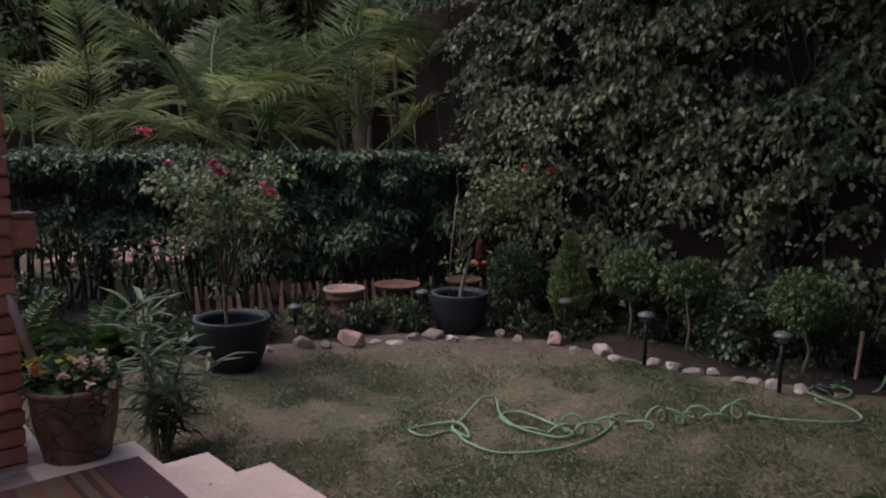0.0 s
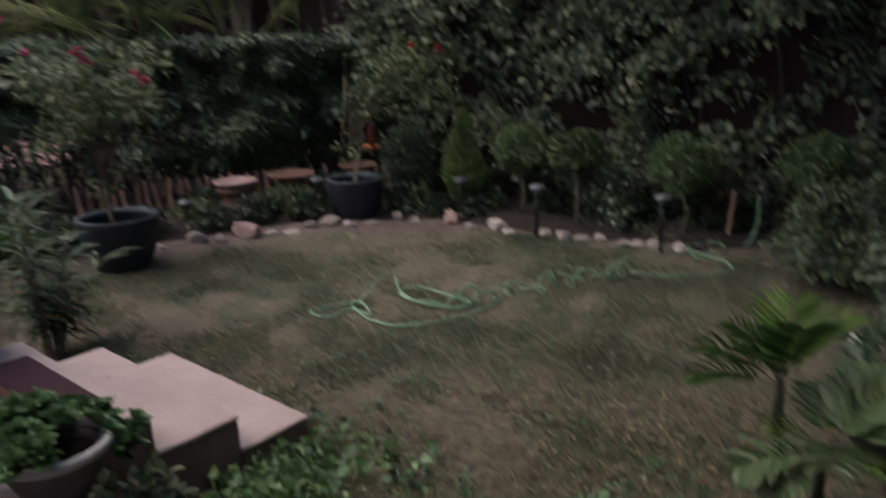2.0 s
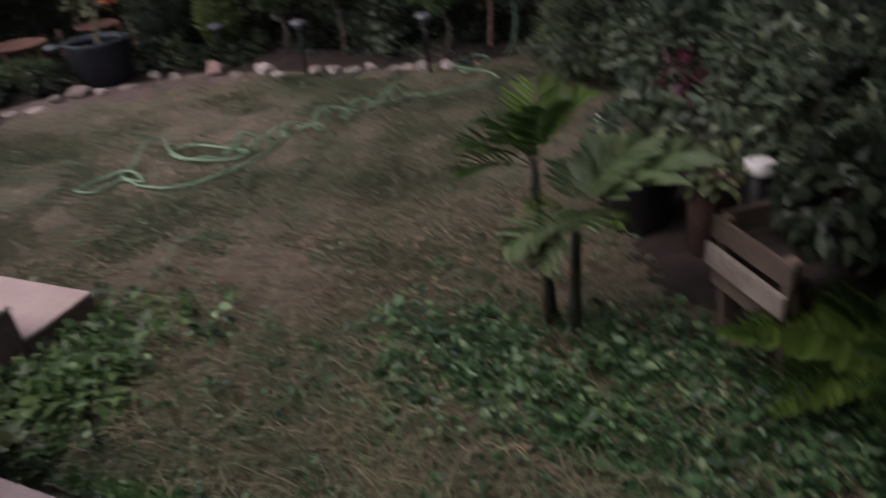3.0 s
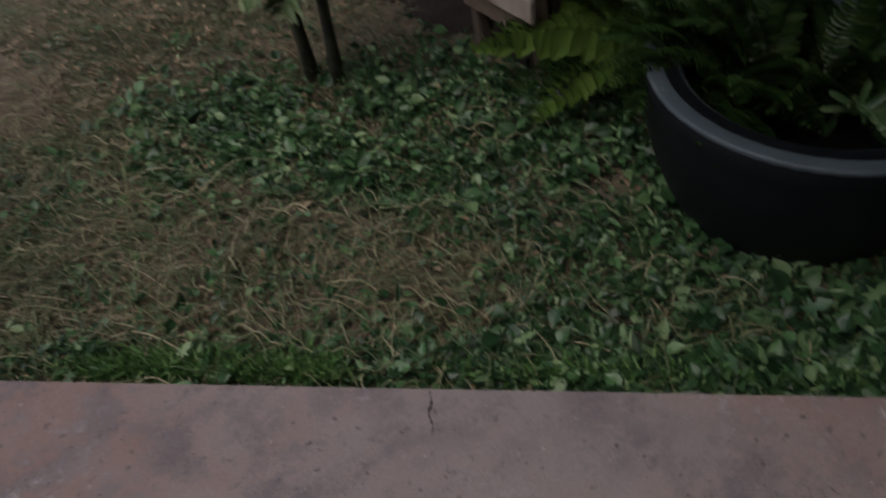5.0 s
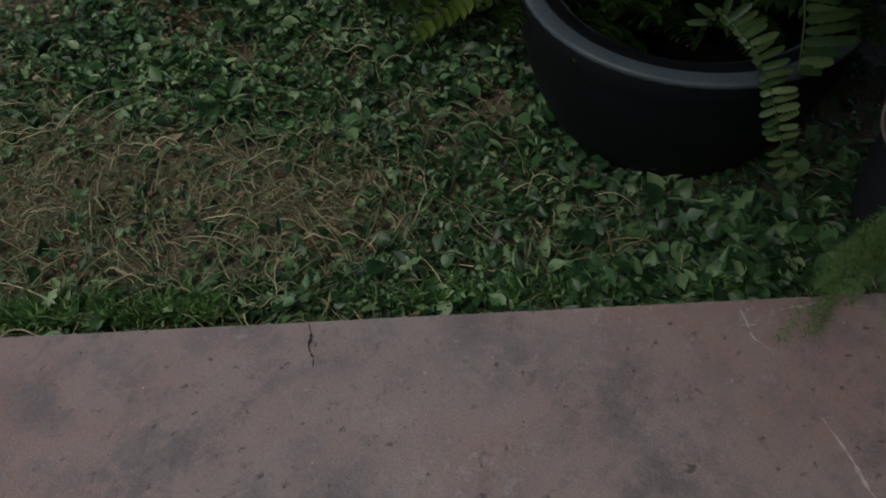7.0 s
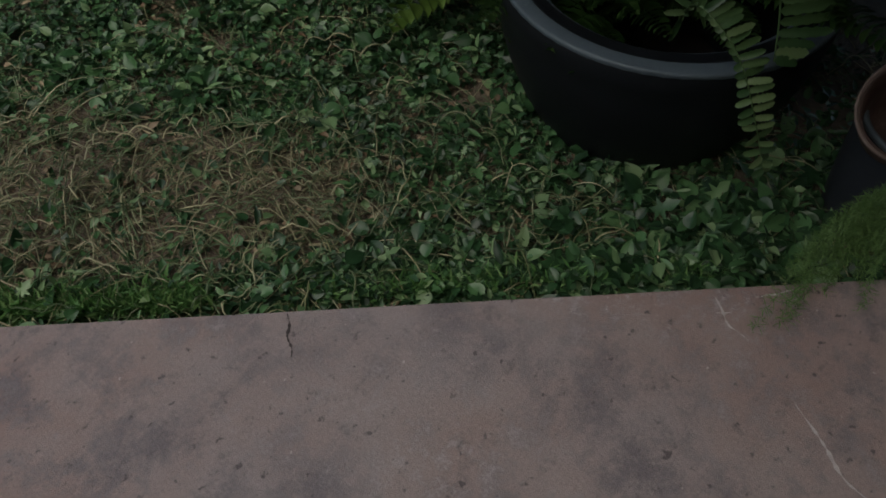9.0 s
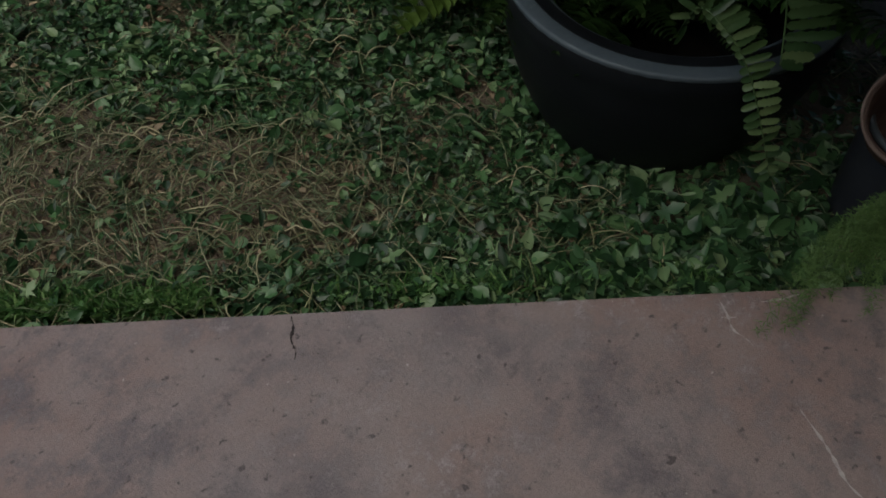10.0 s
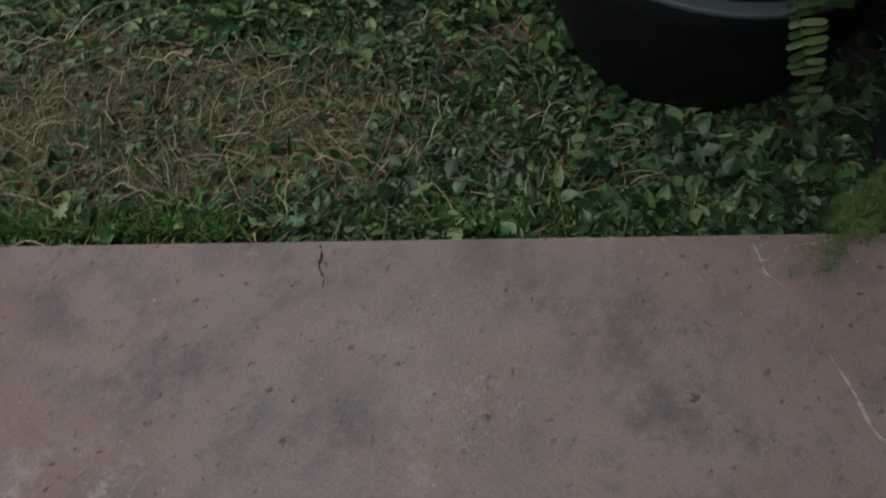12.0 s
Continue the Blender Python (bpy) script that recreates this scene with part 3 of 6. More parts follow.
def side_bed_x(y):
    """Where the planted strip beside the lawn begins."""
    return np.interp(y, (-1.5, .9, 1.3, 1.5, 1.8, 2.2, 2.8, 3.5, 4.2), (2.4, 2.3, 1.86, 1.76, 1.76, 1.92, 2.45, 3.05, 3.9)) + .03 * np.sin(y * 23) + .02 * np.sin(y * 51)


def side_bed():
    y, t = np.linspace(-1.5, 4.2, 120), np.linspace(0, 1, 40)
    Y = np.repeat(y[:, None], 40, 1)
    X = side_bed_x(y)[:, None] - .08 + t[None] * (5.2 - side_bed_x(y)[:, None])
    Z = -.03 + .055 * np.minimum(t * 9, 1)[None] + .012 * flat_noise(X, Y, 9, 5) + .006 * flat_noise(X, Y, 34, 6)
    V = np.stack([X, Y, Z], -1).reshape(-1, 3)
    i, j = np.meshgrid(np.arange(119), np.arange(39), indexing="ij")
    return V, np.stack([i * 40 + j, i * 40 + j + 1, (i + 1) * 40 + j + 1, (i + 1) * 40 + j], -1).reshape(-1, 4)


tagged(part("side_bed_soil", side_bed(), M_SOIL), "damp bare soil under the side planting", "soil", kind="structure")

# terrace of poured slabs, front edge at n 0.80
TOP = 0.40
EDGE_U, EDGE_N, EDGE_SLOPE = -0.889, 0.797, 0.0285
terrace = thing("terrace", "worn dull red concrete terrace with stains", "terrace", house_pose(EDGE_U, EDGE_N) @ pose(0, 0, 0, 0, 0, -1.63), kind="structure")
for k in range(-3, 2):
    part("slab", rough_block(2.04, 2.6, TOP, 0.0008, 14, 0.0005, k), M_TERRACE, terrace, at=pose(EDGE_U - 0.837 - k * 2.04 - 1.02, -1.3, 0))


def smear(points, width, seed):
    """A thin ragged smear of dried white paint along a line on the terrace."""
    r = np.random.default_rng(seed)
    p = np.asarray(points, float)
    t = np.linspace(0, 1, 26)
    q = np.linspace(0, 1, len(p))
    c = np.stack([np.interp(t, q, p[:, i]) for i in range(2)], 1) + width * .35 * np.sin(t[:, None] * (9, 13))
    d = unit(np.gradient(c, axis=0))
    w = width * np.clip(.2 + r.random(26) * 1.2 * (r.random(26) < .75), .1, 1.2) * np.sin(np.pi * (.06 + .88 * t))
    side = np.stack([-d[:, 1], d[:, 0]], 1) * w[:, None] / 2
    V = np.concatenate([np.c_[c + side, np.zeros(26)], np.c_[c - side, np.zeros(26)]])
    i = np.arange(25)
    return V, np.stack([i, i + 26, i + 27, i + 1], 1)


M_SMEAR = surface("dried_white_paint", (0.34, 0.31, 0.31), (0.5, 0.46, 0.46), (0.26, 0.21, 0.2), 60, 240, 0.7, 0.3)
to_terrace = terrace.matrix_basis.inverted() @ pose(0, 0, TOP + .0012)
for k, (line, w) in enumerate(((((1.118, .0), (1.1, -.022), (1.083, -.045), (1.078, -.075)), .004), (((1.03, -.165), (1.0, -.215), (.972, -.262), (.955, -.33)), .006), (((1.09, -.02), (1.105, -.035)), .003), (((1.2, -.09), (1.17, -.065), (1.15, -.05)), .004))):
    part("paint_smear", smear(line, w, k), M_SMEAR, terrace, "dried white paint smear", at=to_terrace)
M_CRACK = surface("dirt_filled_crack", (0.02, 0.017, 0.018), (0.045, 0.038, 0.038), None, 40, 200, 0.95, 0.5)
part("crack", smear(((.701, .449), (.692, .437), (.68, .424), (.668, .409), (.655, .392)), .005, 31), M_CRACK, terrace, "short dark crack at the edge", at=to_terrace)
part("slab_bed", block(9.0, 2.5, TOP - 0.03, 0.01), M_RISER, terrace, at=pose(0.3 + EDGE_U, -1.31, 0))

steps = thing("garden_steps", "pink cement garden steps with raw brown sides", "steps", house_pose(2.48, 0), kind="structure")
for name, n0, n1, z in (("landing", 0.806, 1.21, 0.405), ("step", 1.212, 1.525, 0.27), ("step", 1.527, 1.832, 0.135)):
    c, d = (n0 + n1) / 2, n1 - n0
    s = part(name, rough_block(0.99, d, z - 0.014, 0.006, 7, 0.006, z * 9), M_RISER, steps, at=pose(0, c, 0))
    part("tread", rough_block(1.0, d + 0.004, 0.014, 0.003, 8, 0.004, z * 5), M_TREAD, s, "worn pink cement tread", at=pose(0, 0.001, z - 0.014))

# house behind, and the brick pillar
wall = tagged(part("wall_house", block(14, 0.25, 3.2, 0.01), M_HOUSE, at=house_pose(0, -1.95)), "plain rendered house wall", "wall", kind="structure")
PILLAR_U, PILLAR_N = 3.035 + 0.19, 0.83 - 0.19
pillar = thing("brick_pillar", "red brick porch pillar with rounded worn bricks", "pillar", house_pose(PILLAR_U, PILLAR_N), kind="structure")
part("core", block(0.345, 0.345, 2.75, 0.004), M_MORTAR, pillar)
part("footing", block(0.5, 0.5, 0.40, 0.01), M_RISER, pillar)
bm = block(0.187, 0.187, 0.066, 0.007)
BRICK = as_mesh("brick", bm)
BRICK.materials.append(M_BRICK)
z, k = 0.402, 0
while z < 2.68:
    for sx, sy in ((-1, -1), (1, -1), (-1, 1), (1, 1)):
        j = random.Random(k)
        part("brick", BRICK, None, pillar, at=pose(sx * 0.0965 + j.uniform(-.003, .003), sy * 0.0955 + j.uniform(-.003, .003), z, 0, 0, j.uniform(-.6, .6)))
        k += 1
    z += 0.0735
shelf = thing("wall_planter", "small terracotta box planter fixed to the brick pillar", "planter", pose(-1.6, 2.83, 1.225, 0, 0, -45))
part("box", rough_block(0.1, 0.1, 0.115, 0.006, 3, 0.003, 3), M_BRICK, shelf)
part("rim", rough_block(0.115, 0.115, 0.02, 0.005, 3, 0.003, 4), M_CLAY, shelf, "pale worn rim", at=pose(0, 0, 0.115))

# Unseen slab, added only to shade the terrace end and the big pot.
tagged(part("shade_slab", block(6.6, 2.75, 0.14, 0.02), M_HOUSE, at=house_pose(-4.15, -.62, 2.55)), "plain plastered slab added out of view to shade the terrace end", "roof", kind="structure")
# Eaves out of view, added to cut sky light from the house side.
tagged(part("eaves", block(14, 0.7, 0.14, 0.02), M_HOUSE, at=house_pose(0, -1.65, 2.95)), "plain plastered eaves added out of view for shade", "eaves", kind="structure")

# garden wall that the creeper covers
W0, WD, WN = np.array([0.35, 8.1]), np.array([0.792, -0.61]), np.array([-0.61, -0.792])
WANG = math.degrees(math.atan2(WD[1], WD[0]))
mid = W0 + WD * 5.0
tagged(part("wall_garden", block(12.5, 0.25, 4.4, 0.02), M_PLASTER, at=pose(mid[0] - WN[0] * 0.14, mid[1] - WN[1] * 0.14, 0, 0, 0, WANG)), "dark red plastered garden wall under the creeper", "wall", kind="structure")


def creeper():
    """Layered shelves of lobed leaves that stand out from the wall and hang, with dark hollows between."""
    n = 1000
    s, z = rng.uniform(-1.0, 10.5, n), 0.35 + 4.2 * rng.random(n) ** 0.85
    dens = flat_noise(s, z * 1.5, 5.0, 4) + 0.35 * flat_noise(s, z, 2.2, 1)
    bare = 0.45 * np.clip((1.15 - z) / .6, 0, 1) + 0.5 * np.clip((s - 2.0) / 1.6, 0, 1) + 0.4 * np.clip((s - 3.6) / 1.5, 0, 1) * np.clip((2.9 - z) / .9, 0, 1) + 1.3 * np.clip((0.1 - s) / .5, 0, 1)
    keep = dens > -0.7 + bare
    s, z = s[keep], z[keep]
    Ps, Ds, Ns, Ls = [], [], [], []
    for a, b in zip(s, z):
        ln, w, m = rng.uniform(0.25, 0.75), rng.uniform(0.07, 0.17), int(rng.integers(60, 115))
        q = rng.random(m) ** 0.65
        out = 0.06 + ln * q
        side = rng.normal(0, w, m) * (0.5 + 0.6 * q)
        zz = b + 0.2 * ln * np.sin(q * 2.6) - ln * 0.5 * q ** 2.4 - 0.7 * np.abs(side) ** 1.25 + rng.normal(0, 0.022, m)
        ss = a + side + rng.normal(0, 0.35) * out
        Ps.append(np.stack([W0[0] + WD[0] * ss + WN[0] * out, W0[1] + WD[1] * ss + WN[1] * out, zz], 1))
        d = np.stack([WN[0] * 0.55 + WD[0] * side * 4, WN[1] * 0.55 + WD[1] * side * 4, np.full(m, -0.75)], 1)
        Ds.append(d + 0.42 * rng.normal(size=(m, 3)))
        Ns.append(np.array([WN[0] * 0.65, WN[1] * 0.65, 0.9]) + 0.45 * rng.normal(size=(m, 3)))
        Ls.append(rng.uniform(0.034, 0.078, m) * (1.08 - .3 * q))
    r = np.random.default_rng(91)
    n = 26000
    a, b = r.uniform(-.3, 10.2, n), r.uniform(.15, 4.2, n)
    thick = flat_noise(a, b * .8, 3.4, 8) + .5 * flat_noise(a, b, 9, 9) > .05 + .35 * np.clip((a - 4.5) / 2, 0, 1)
    a, b = a[thick], b[thick]
    n = len(a)
    o = r.uniform(.015, .13, n)
    Ps.append(np.stack([W0[0] + WD[0] * a + WN[0] * o, W0[1] + WD[1] * a + WN[1] * o, b], 1))
    lean = r.normal(0, .5, n)
    Ds.append(np.stack([WN[0] * .4 + WD[0] * lean, WN[1] * .4 + WD[1] * lean, np.full(n, -.8)], 1) + .3 * r.normal(size=(n, 3)))
    Ns.append(np.array([WN[0], WN[1], .4]) + .35 * r.normal(size=(n, 3)))
    Ls.append(r.uniform(.03, .062, n))
    P, D, N = np.concatenate(Ps), np.concatenate(Ds), np.concatenate(Ns)
    P[:, 2] = np.maximum(P[:, 2], 0.12)
    return lobed(P, D, N, np.concatenate(Ls))


def vines():
    out = []
    for k in range(9):
        s, q = rng.uniform(-1, 10), np.linspace(0, 1, 14)
        ss = s + np.cumsum(rng.normal(0, 0.09, 14))
        o = 0.05 + 0.03 * rng.random(14)
        out.append(tube(np.stack([W0[0] + WD[0] * ss + WN[0] * o, W0[1] + WD[1] * ss + WN[1] * o, 4.2 * q], 1), 0.011 * (1.2 - q), 5, False))
    return out


ivy = thing("creeper", "dense dark green creeper hanging over the garden wall", "climbing plant", pose(0, 0, 0))
part("foliage", creeper(), M_IVY, ivy)
each("vine", vines(), M_PALMTRUNK, ivy)

# clipped hedge
H0, H1, HH = np.array([-5.6, 6.75]), np.array([0.05, 7.95]), 1.5
HD = (H1 - H0) / np.linalg.norm(H1 - H0)
HN = np.array([HD[1], -HD[0]])
HLEN = float(np.linalg.norm(H1 - H0))


def hedge_leaves():
    n = 42000
    s = rng.uniform(0, HLEN, n)
    face = rng.random(n)
    z = np.where(face < 0.26, HH - np.abs(rng.normal(0, 0.05, n)), 0.3 + (HH - 0.3) * rng.random(n) ** 0.75)
    d = np.where(face < 0.26, rng.uniform(-0.3, 0.55, n), 0.5 - np.abs(rng.normal(0, 0.13, n)))
    lump = 0.17 * flat_noise(s, z * 1.5, 3.3, 3) + 0.12 * flat_noise(s, z * 1.4, 9, 8)
    d = d + lump - 0.18 * np.clip((0.75 - z) / 0.4, 0, 1)
    z = z + np.where(face < 0.26, 0.05 * flat_noise(s, d, 5, 5), 0)
    gap = flat_noise(s, z * 1.2, 2.6, 7)
    keep = (z > 0.55 - 0.25 * np.clip((s - 2.6) / 1.2, 0, 1) + 0.22 * flat_noise(s, s * 0, 3, 6)) | (gap > -0.25 - 0.5 * np.clip((s - 2.6) / 1.2, 0, 1))
    keep &= ~((np.abs(s - 2.6) < 1.5 + .25 * flat_noise(s, z, 5, 9)) & (z < .95 + .2 * flat_noise(s, s * 0, 4, 19)) & (rng.random(n) < .66))
    keep &= z < HH + .06 - .5 * np.clip((s - HLEN + .3) / .3, 0, 1) ** 2
    s, z, d = s[keep], z[keep], d[keep]
    P = np.stack([H0[0] + HD[0] * s + HN[0] * d, H0[1] + HD[1] * s + HN[1] * d, z], 1)
    D = unit(np.array([HN[0] * 1.1, HN[1] * 1.1, -0.1]) + 0.7 * rng.normal(size=P.shape))
    N = unit(np.array([HN[0] * 0.3, HN[1] * 0.3, 1]) + 0.5 * rng.normal(size=P.shape))
    return blades(P, D, N, rng.uniform(0.055, 0.12, len(P)), rng.uniform(0.028, 0.05, len(P)), 0.2, 0.25)


def hedge_stems():
    out = []
    for k in range(150):
        s, d, q = rng.uniform(0, HLEN), rng.uniform(-0.25, 0.3), np.linspace(0, 1, 6)
        x, y = H0 + HD * s + HN * d
        out.append(tube(np.stack([x + np.cumsum(rng.normal(0, .05, 6)), y + np.cumsum(rng.normal(0, .05, 6)), 1.35 * q], 1), 0.014 * (1.3 - q) * rng.uniform(.5, 1.2), 5, False))
    return out


hedge = thing("hedge", "clipped dark green hedge, bare and leggy below", "hedge", pose(0, 0, 0))
part("foliage", hedge_leaves(), M_HEDGE, hedge)
each("stem", hedge_stems(), M_PALMTRUNK, hedge)

# beyond the hedge
tagged(part("pavement_pink", block(1.9, 2.6, 0.06, 0.01), M_PINK, at=pose(-4.85, 10.9, 0.0, 0, 0, 12)), "faded pink paving beyond the hedge", "paving", kind="structure")
house = thing("neighbour_house", "dim red-brown house behind the palms", "house", pose(-6.5, 17, 0, 0, 0, 8))
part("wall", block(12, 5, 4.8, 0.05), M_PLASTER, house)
part("roof", block(12.8, 5.8, 0.25, 0.05), M_DARKCLAY, house, at=pose(0, 0, 4.8))
for k, (x, y, h, n) in enumerate(((-5.6, 8.9, 3.4, 11), (-4.4, 8.6, 2.6, 9), (-3.2, 9.2, 3.3, 10), (-2.2, 8.9, 2.9, 11), (-1.3, 9.0, 3.3, 12), (-0.7, 9.5, 4.2, 12), (-6.8, 8.0, 3.4, 10), (-3.7, 10.4, 4.2, 9))):
    areca("yellow-green areca palm with arching feathery fronds", (x, y, 0), h, n, k)


def tree(at, h, crown, n, seed, mat, lean=(0, 0)):
    t = thing("tree", "tall dark leafy tree, backdrop and added shade", "tree", pose(*at), "trees behind")
    q = np.linspace(0, 1, 8)
    part("trunk", tube(np.stack([0.15 * np.sin(q * 3 + seed) + lean[0] * q ** 2, 0.12 * np.cos(q * 2 + seed) + lean[1] * q ** 2, h * q], 1), 0.2 * (1.2 - 0.8 * q), 10), M_BARK, t)
    each("limb", branch_set(9, crown[0] * 0.8, h + crown[2] * 0.3, h * 0.45, 0.06, seed, lean), M_BARK, t)
    shapes = []
    r = np.random.default_rng(seed)
    for k in range(n // 450):
        d = unit(r.normal(size=3))
        c = d * np.array(crown) * r.uniform(.35, .95)
        V, F = bush_leaves(450, (0.75, 0.75, 0.5), 0.2, 0.11, 0.4, seed=k)
        shapes.append((V + c + np.array([lean[0], lean[1], h]), F))
    part("crown", joined(shapes), mat, t)


for k, (x, y, h) in enumerate(((-7.8, 14.0, 4.0), (-4.6, 14.6, 4.2), (-2.0, 13.8, 4.0), (0.8, 12.8, 4.2), (-11, 12, 3.8), (3.8, 12.6, 4.4), (-0.5, 16.5, 5.6))):
    tree((x, y, 0), h, (2.0, 1.8, 2.2), 6300, k, M_PALE)

# Trees out of view, added so their crowns shade the creeper and right side.
for k, (x, y, z, s, lx, ly) in enumerate(((5.9, 5.0, 4.75, 3.5, -2.5, -.5), (6.9, 6.3, 4.3, 2.5, -1.3, -.5), (4.4, 0.9, 4.4, 2.3, -.7, 0), (4.0, -2.2, 4.2, 2.2, 0, .4))):
    tree((x, y, 0), z, (s, s, 1.4), 10000 if s < 3 else 38000, 20 + k, M_BUSH, (lx, ly))

for k, (x, y) in enumerate(((-5.9, 8.1), (-2.0, 8.9), (-1.0, 9.0), (0.2, 9.3), (-6.6, 7.6))):
    shrub("leafy_shrub", "dim undergrowth bush behind the hedge", (x, y, 0), (.65, .5, .6), 1100, M_PALE, .12, .055, seed=60 + k, group="undergrowth")

# ---------------------------------------------------------------- border bed
STONES = [(-1.50, 5.70, 0.14, 0.10, 0.08), (-1.24, 5.85, 0.19, 0.15, 0.13), (-1.06, 5.87, 0.11, 0.08, 0.09), (-0.88, 5.98, 0.22, 0.17, 0.17), (-0.69, 6.02, 0.11, 0.08, 0.07), (-0.52, 6.05, 0.24, 0.11, 0.06),
          (-0.38, 6.21, 0.12, 0.11, 0.08), (-0.22, 6.28, 0.24, 0.15, 0.11), (-0.06, 6.17, 0.11, 0.09, 0.09), (0.12, 6.23, 0.19, 0.11, 0.04), (0.34, 6.42, 0.12, 0.10, 0.08), (0.48, 6.22, 0.09, 0.14, 0.08), (0.62, 6.14, 0.14, 0.07, 0.04),
          (0.78, 6.10, 0.16, 0.15, 0.14), (0.93, 5.93, 0.11, 0.11, 0.08), (1.14, 5.90, 0.17, 0.14, 0.11), (1.20, 5.72, 0.11, 0.09, 0.07), (1.46, 5.60, 0.13, 0.11, 0.09), (1.59, 5.54, 0.12, 0.11, 0.09), (1.71, 5.42, 0.15, 0.11, 0.07),
          (1.85, 5.40, 0.11, 0.10, 0.09), (1.97, 5.26, 0.14, 0.11, 0.06), (2.07, 5.22, 0.14, 0.11, 0.07), (2.16, 5.10, 0.13, 0.11, 0.10), (2.31, 5.04, 0.11, 0.11, 0.09)]
STONE_TONES = [surface("pale_stone", (0.5, 0.42, 0.4), (0.66, 0.57, 0.54), (0.35, 0.28, 0.26), 10, 70, 0.8, 0.5), M_STONE, surface("grey_stone", (0.24, 0.21, 0.19), (0.4, 0.35, 0.32), (0.16, 0.12, 0.1), 10, 70, 0.85, 0.5),
               surface("pink_stone", (0.42, 0.27, 0.24), (0.56, 0.39, 0.36), (0.3, 0.2, 0.17), 10, 70, 0.85, 0.5)]
STONE_KIND = [1, 2, 2, 3, 0, 1, 2, 1, 0, 2, 1, 1, 1, 3, 2, 0, 0, 1, 0, 2, 0, 2, 1, 0, 0]
STONE_WORDS = ["pale rounded border stone bedded in soil", "buff border stone bedded in soil", "dull grey border stone bedded in soil", "pinkish rounded border stone bedded in soil"]
for k, ((x, y, a, b, c), q) in enumerate(zip(STONES, STONE_KIND)):
    ob = part("border_stone", rock(a, b, c, k), STONE_TONES[q], at=pose(x, y, 0.0, 0, 0, (k * 67) % 50 - 25))
    tagged(ob, STONE_WORDS[q], "stone", "stones edging the bed")


def tapered_pot(name, label, at, R, H, foot, material, thick=0.035, rim=0.05, soil=True, category="plant pot", group=""):
    t = thing(name, label, category, pose(*at), group)
    pr = [(0.001, 0.0), (foot * .97, 0.0), (foot, 0.012)]
    for q in np.linspace(0.08, 1, 10):
        pr.append((foot + (R - foot) * (1 - (1 - q) ** 1.7) * 0.985, (H - rim) * q))
    pr += [(R, H - rim + .006), (R + .002, H - 0.006), (R - .001, H - .001), (R - .006, H), (R - thick + .004, H - .001), (R - thick, H - .006), (R - thick * 1.05, H - .03), (R - thick * 1.3, H - .15), (R - thick * 2.3, H - .31)]
    part("body", lathe(pr, 56), material, t)
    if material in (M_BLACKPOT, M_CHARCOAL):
        part("rim", lathe([(R + .0005, H - .012), (R + .003, H - .006), (R + .003, H - .001), (R + .001, H + .002), (R - .004, H + .0028), (R - thick, H - .004), (R - thick * 1.16, H - .012), (R - thick * 1.2, H - .03)], 64), M_POTRIM, t, "paler rim, top light put into its colour")
    if soil:
        rs = R - thick * 1.15 if R < .3 else R - thick * 2.3
        g = lathe([(0.001, 0), (rs * .5, .004), (rs, 0)], 32)
        V = g[0] + np.array([0, 0, H - 0.1 - (.2 if R > .3 else 0)])
        V[:, 2] += 0.01 * flat_noise(V[:, 0], V[:, 1], 40, 1)
        part("potting_soil", (V, g[1]), M_POTMIX, t)
    return t


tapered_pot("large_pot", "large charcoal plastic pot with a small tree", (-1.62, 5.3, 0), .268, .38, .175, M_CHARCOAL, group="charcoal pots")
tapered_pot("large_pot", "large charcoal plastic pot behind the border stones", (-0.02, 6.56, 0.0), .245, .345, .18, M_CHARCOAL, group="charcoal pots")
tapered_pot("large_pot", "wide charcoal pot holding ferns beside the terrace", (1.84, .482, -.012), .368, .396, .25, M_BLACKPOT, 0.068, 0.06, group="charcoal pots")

# flowering small tree in the first pot
rose = thing("flowering_tree", "loose small tree with magenta blooms in a pot", "small tree", pose(-1.65, 5.3, 0.28))
q = np.linspace(0, 1, 7)
part("trunk", tube(np.stack([-.03 * np.sin(q * 2.5), .02 * q, .55 * q], 1), .017 - .006 * q, 8), M_PALEBARK, rose)
each("branch", branch_set(11, .42, 1.2, .3, .009, 3), M_BARK, rose)
shapes = []
for k in range(40):
    c = unit(rng.normal(size=3)) * np.array([.54, .42, .4]) * rng.uniform(.45, 1.0) + np.array([0, 0, .95])
    V, F = bush_leaves(50, (.14, .14, .07), .062, .036, .4, seed=k)
    shapes.append((V + c, F))
for k in range(3):
    V, F = bush_leaves(22, (.07, .07, .06), .055, .03, .4, seed=k)
    shapes.append((V + np.array([rng.normal(0, .07), rng.normal(0, .07), rng.uniform(.1, .5)]), F))
part("crown", joined(shapes), M_ROSE, rose)
each("bloom", flower_heads([(.05, -.38, 1.2), (.1, -.39, 1.16), (.08, -.39, 1.22), (.12, -.38, 1.14), (-.42, -.36, 1.41), (-.37, -.36, 1.41), (.39, -.38, 1.07), (.44, -.38, 1.03), (-.25, -.36, 1.21)], .038, 16, 1), M_PETAL_PINK, rose, "magenta blooms")

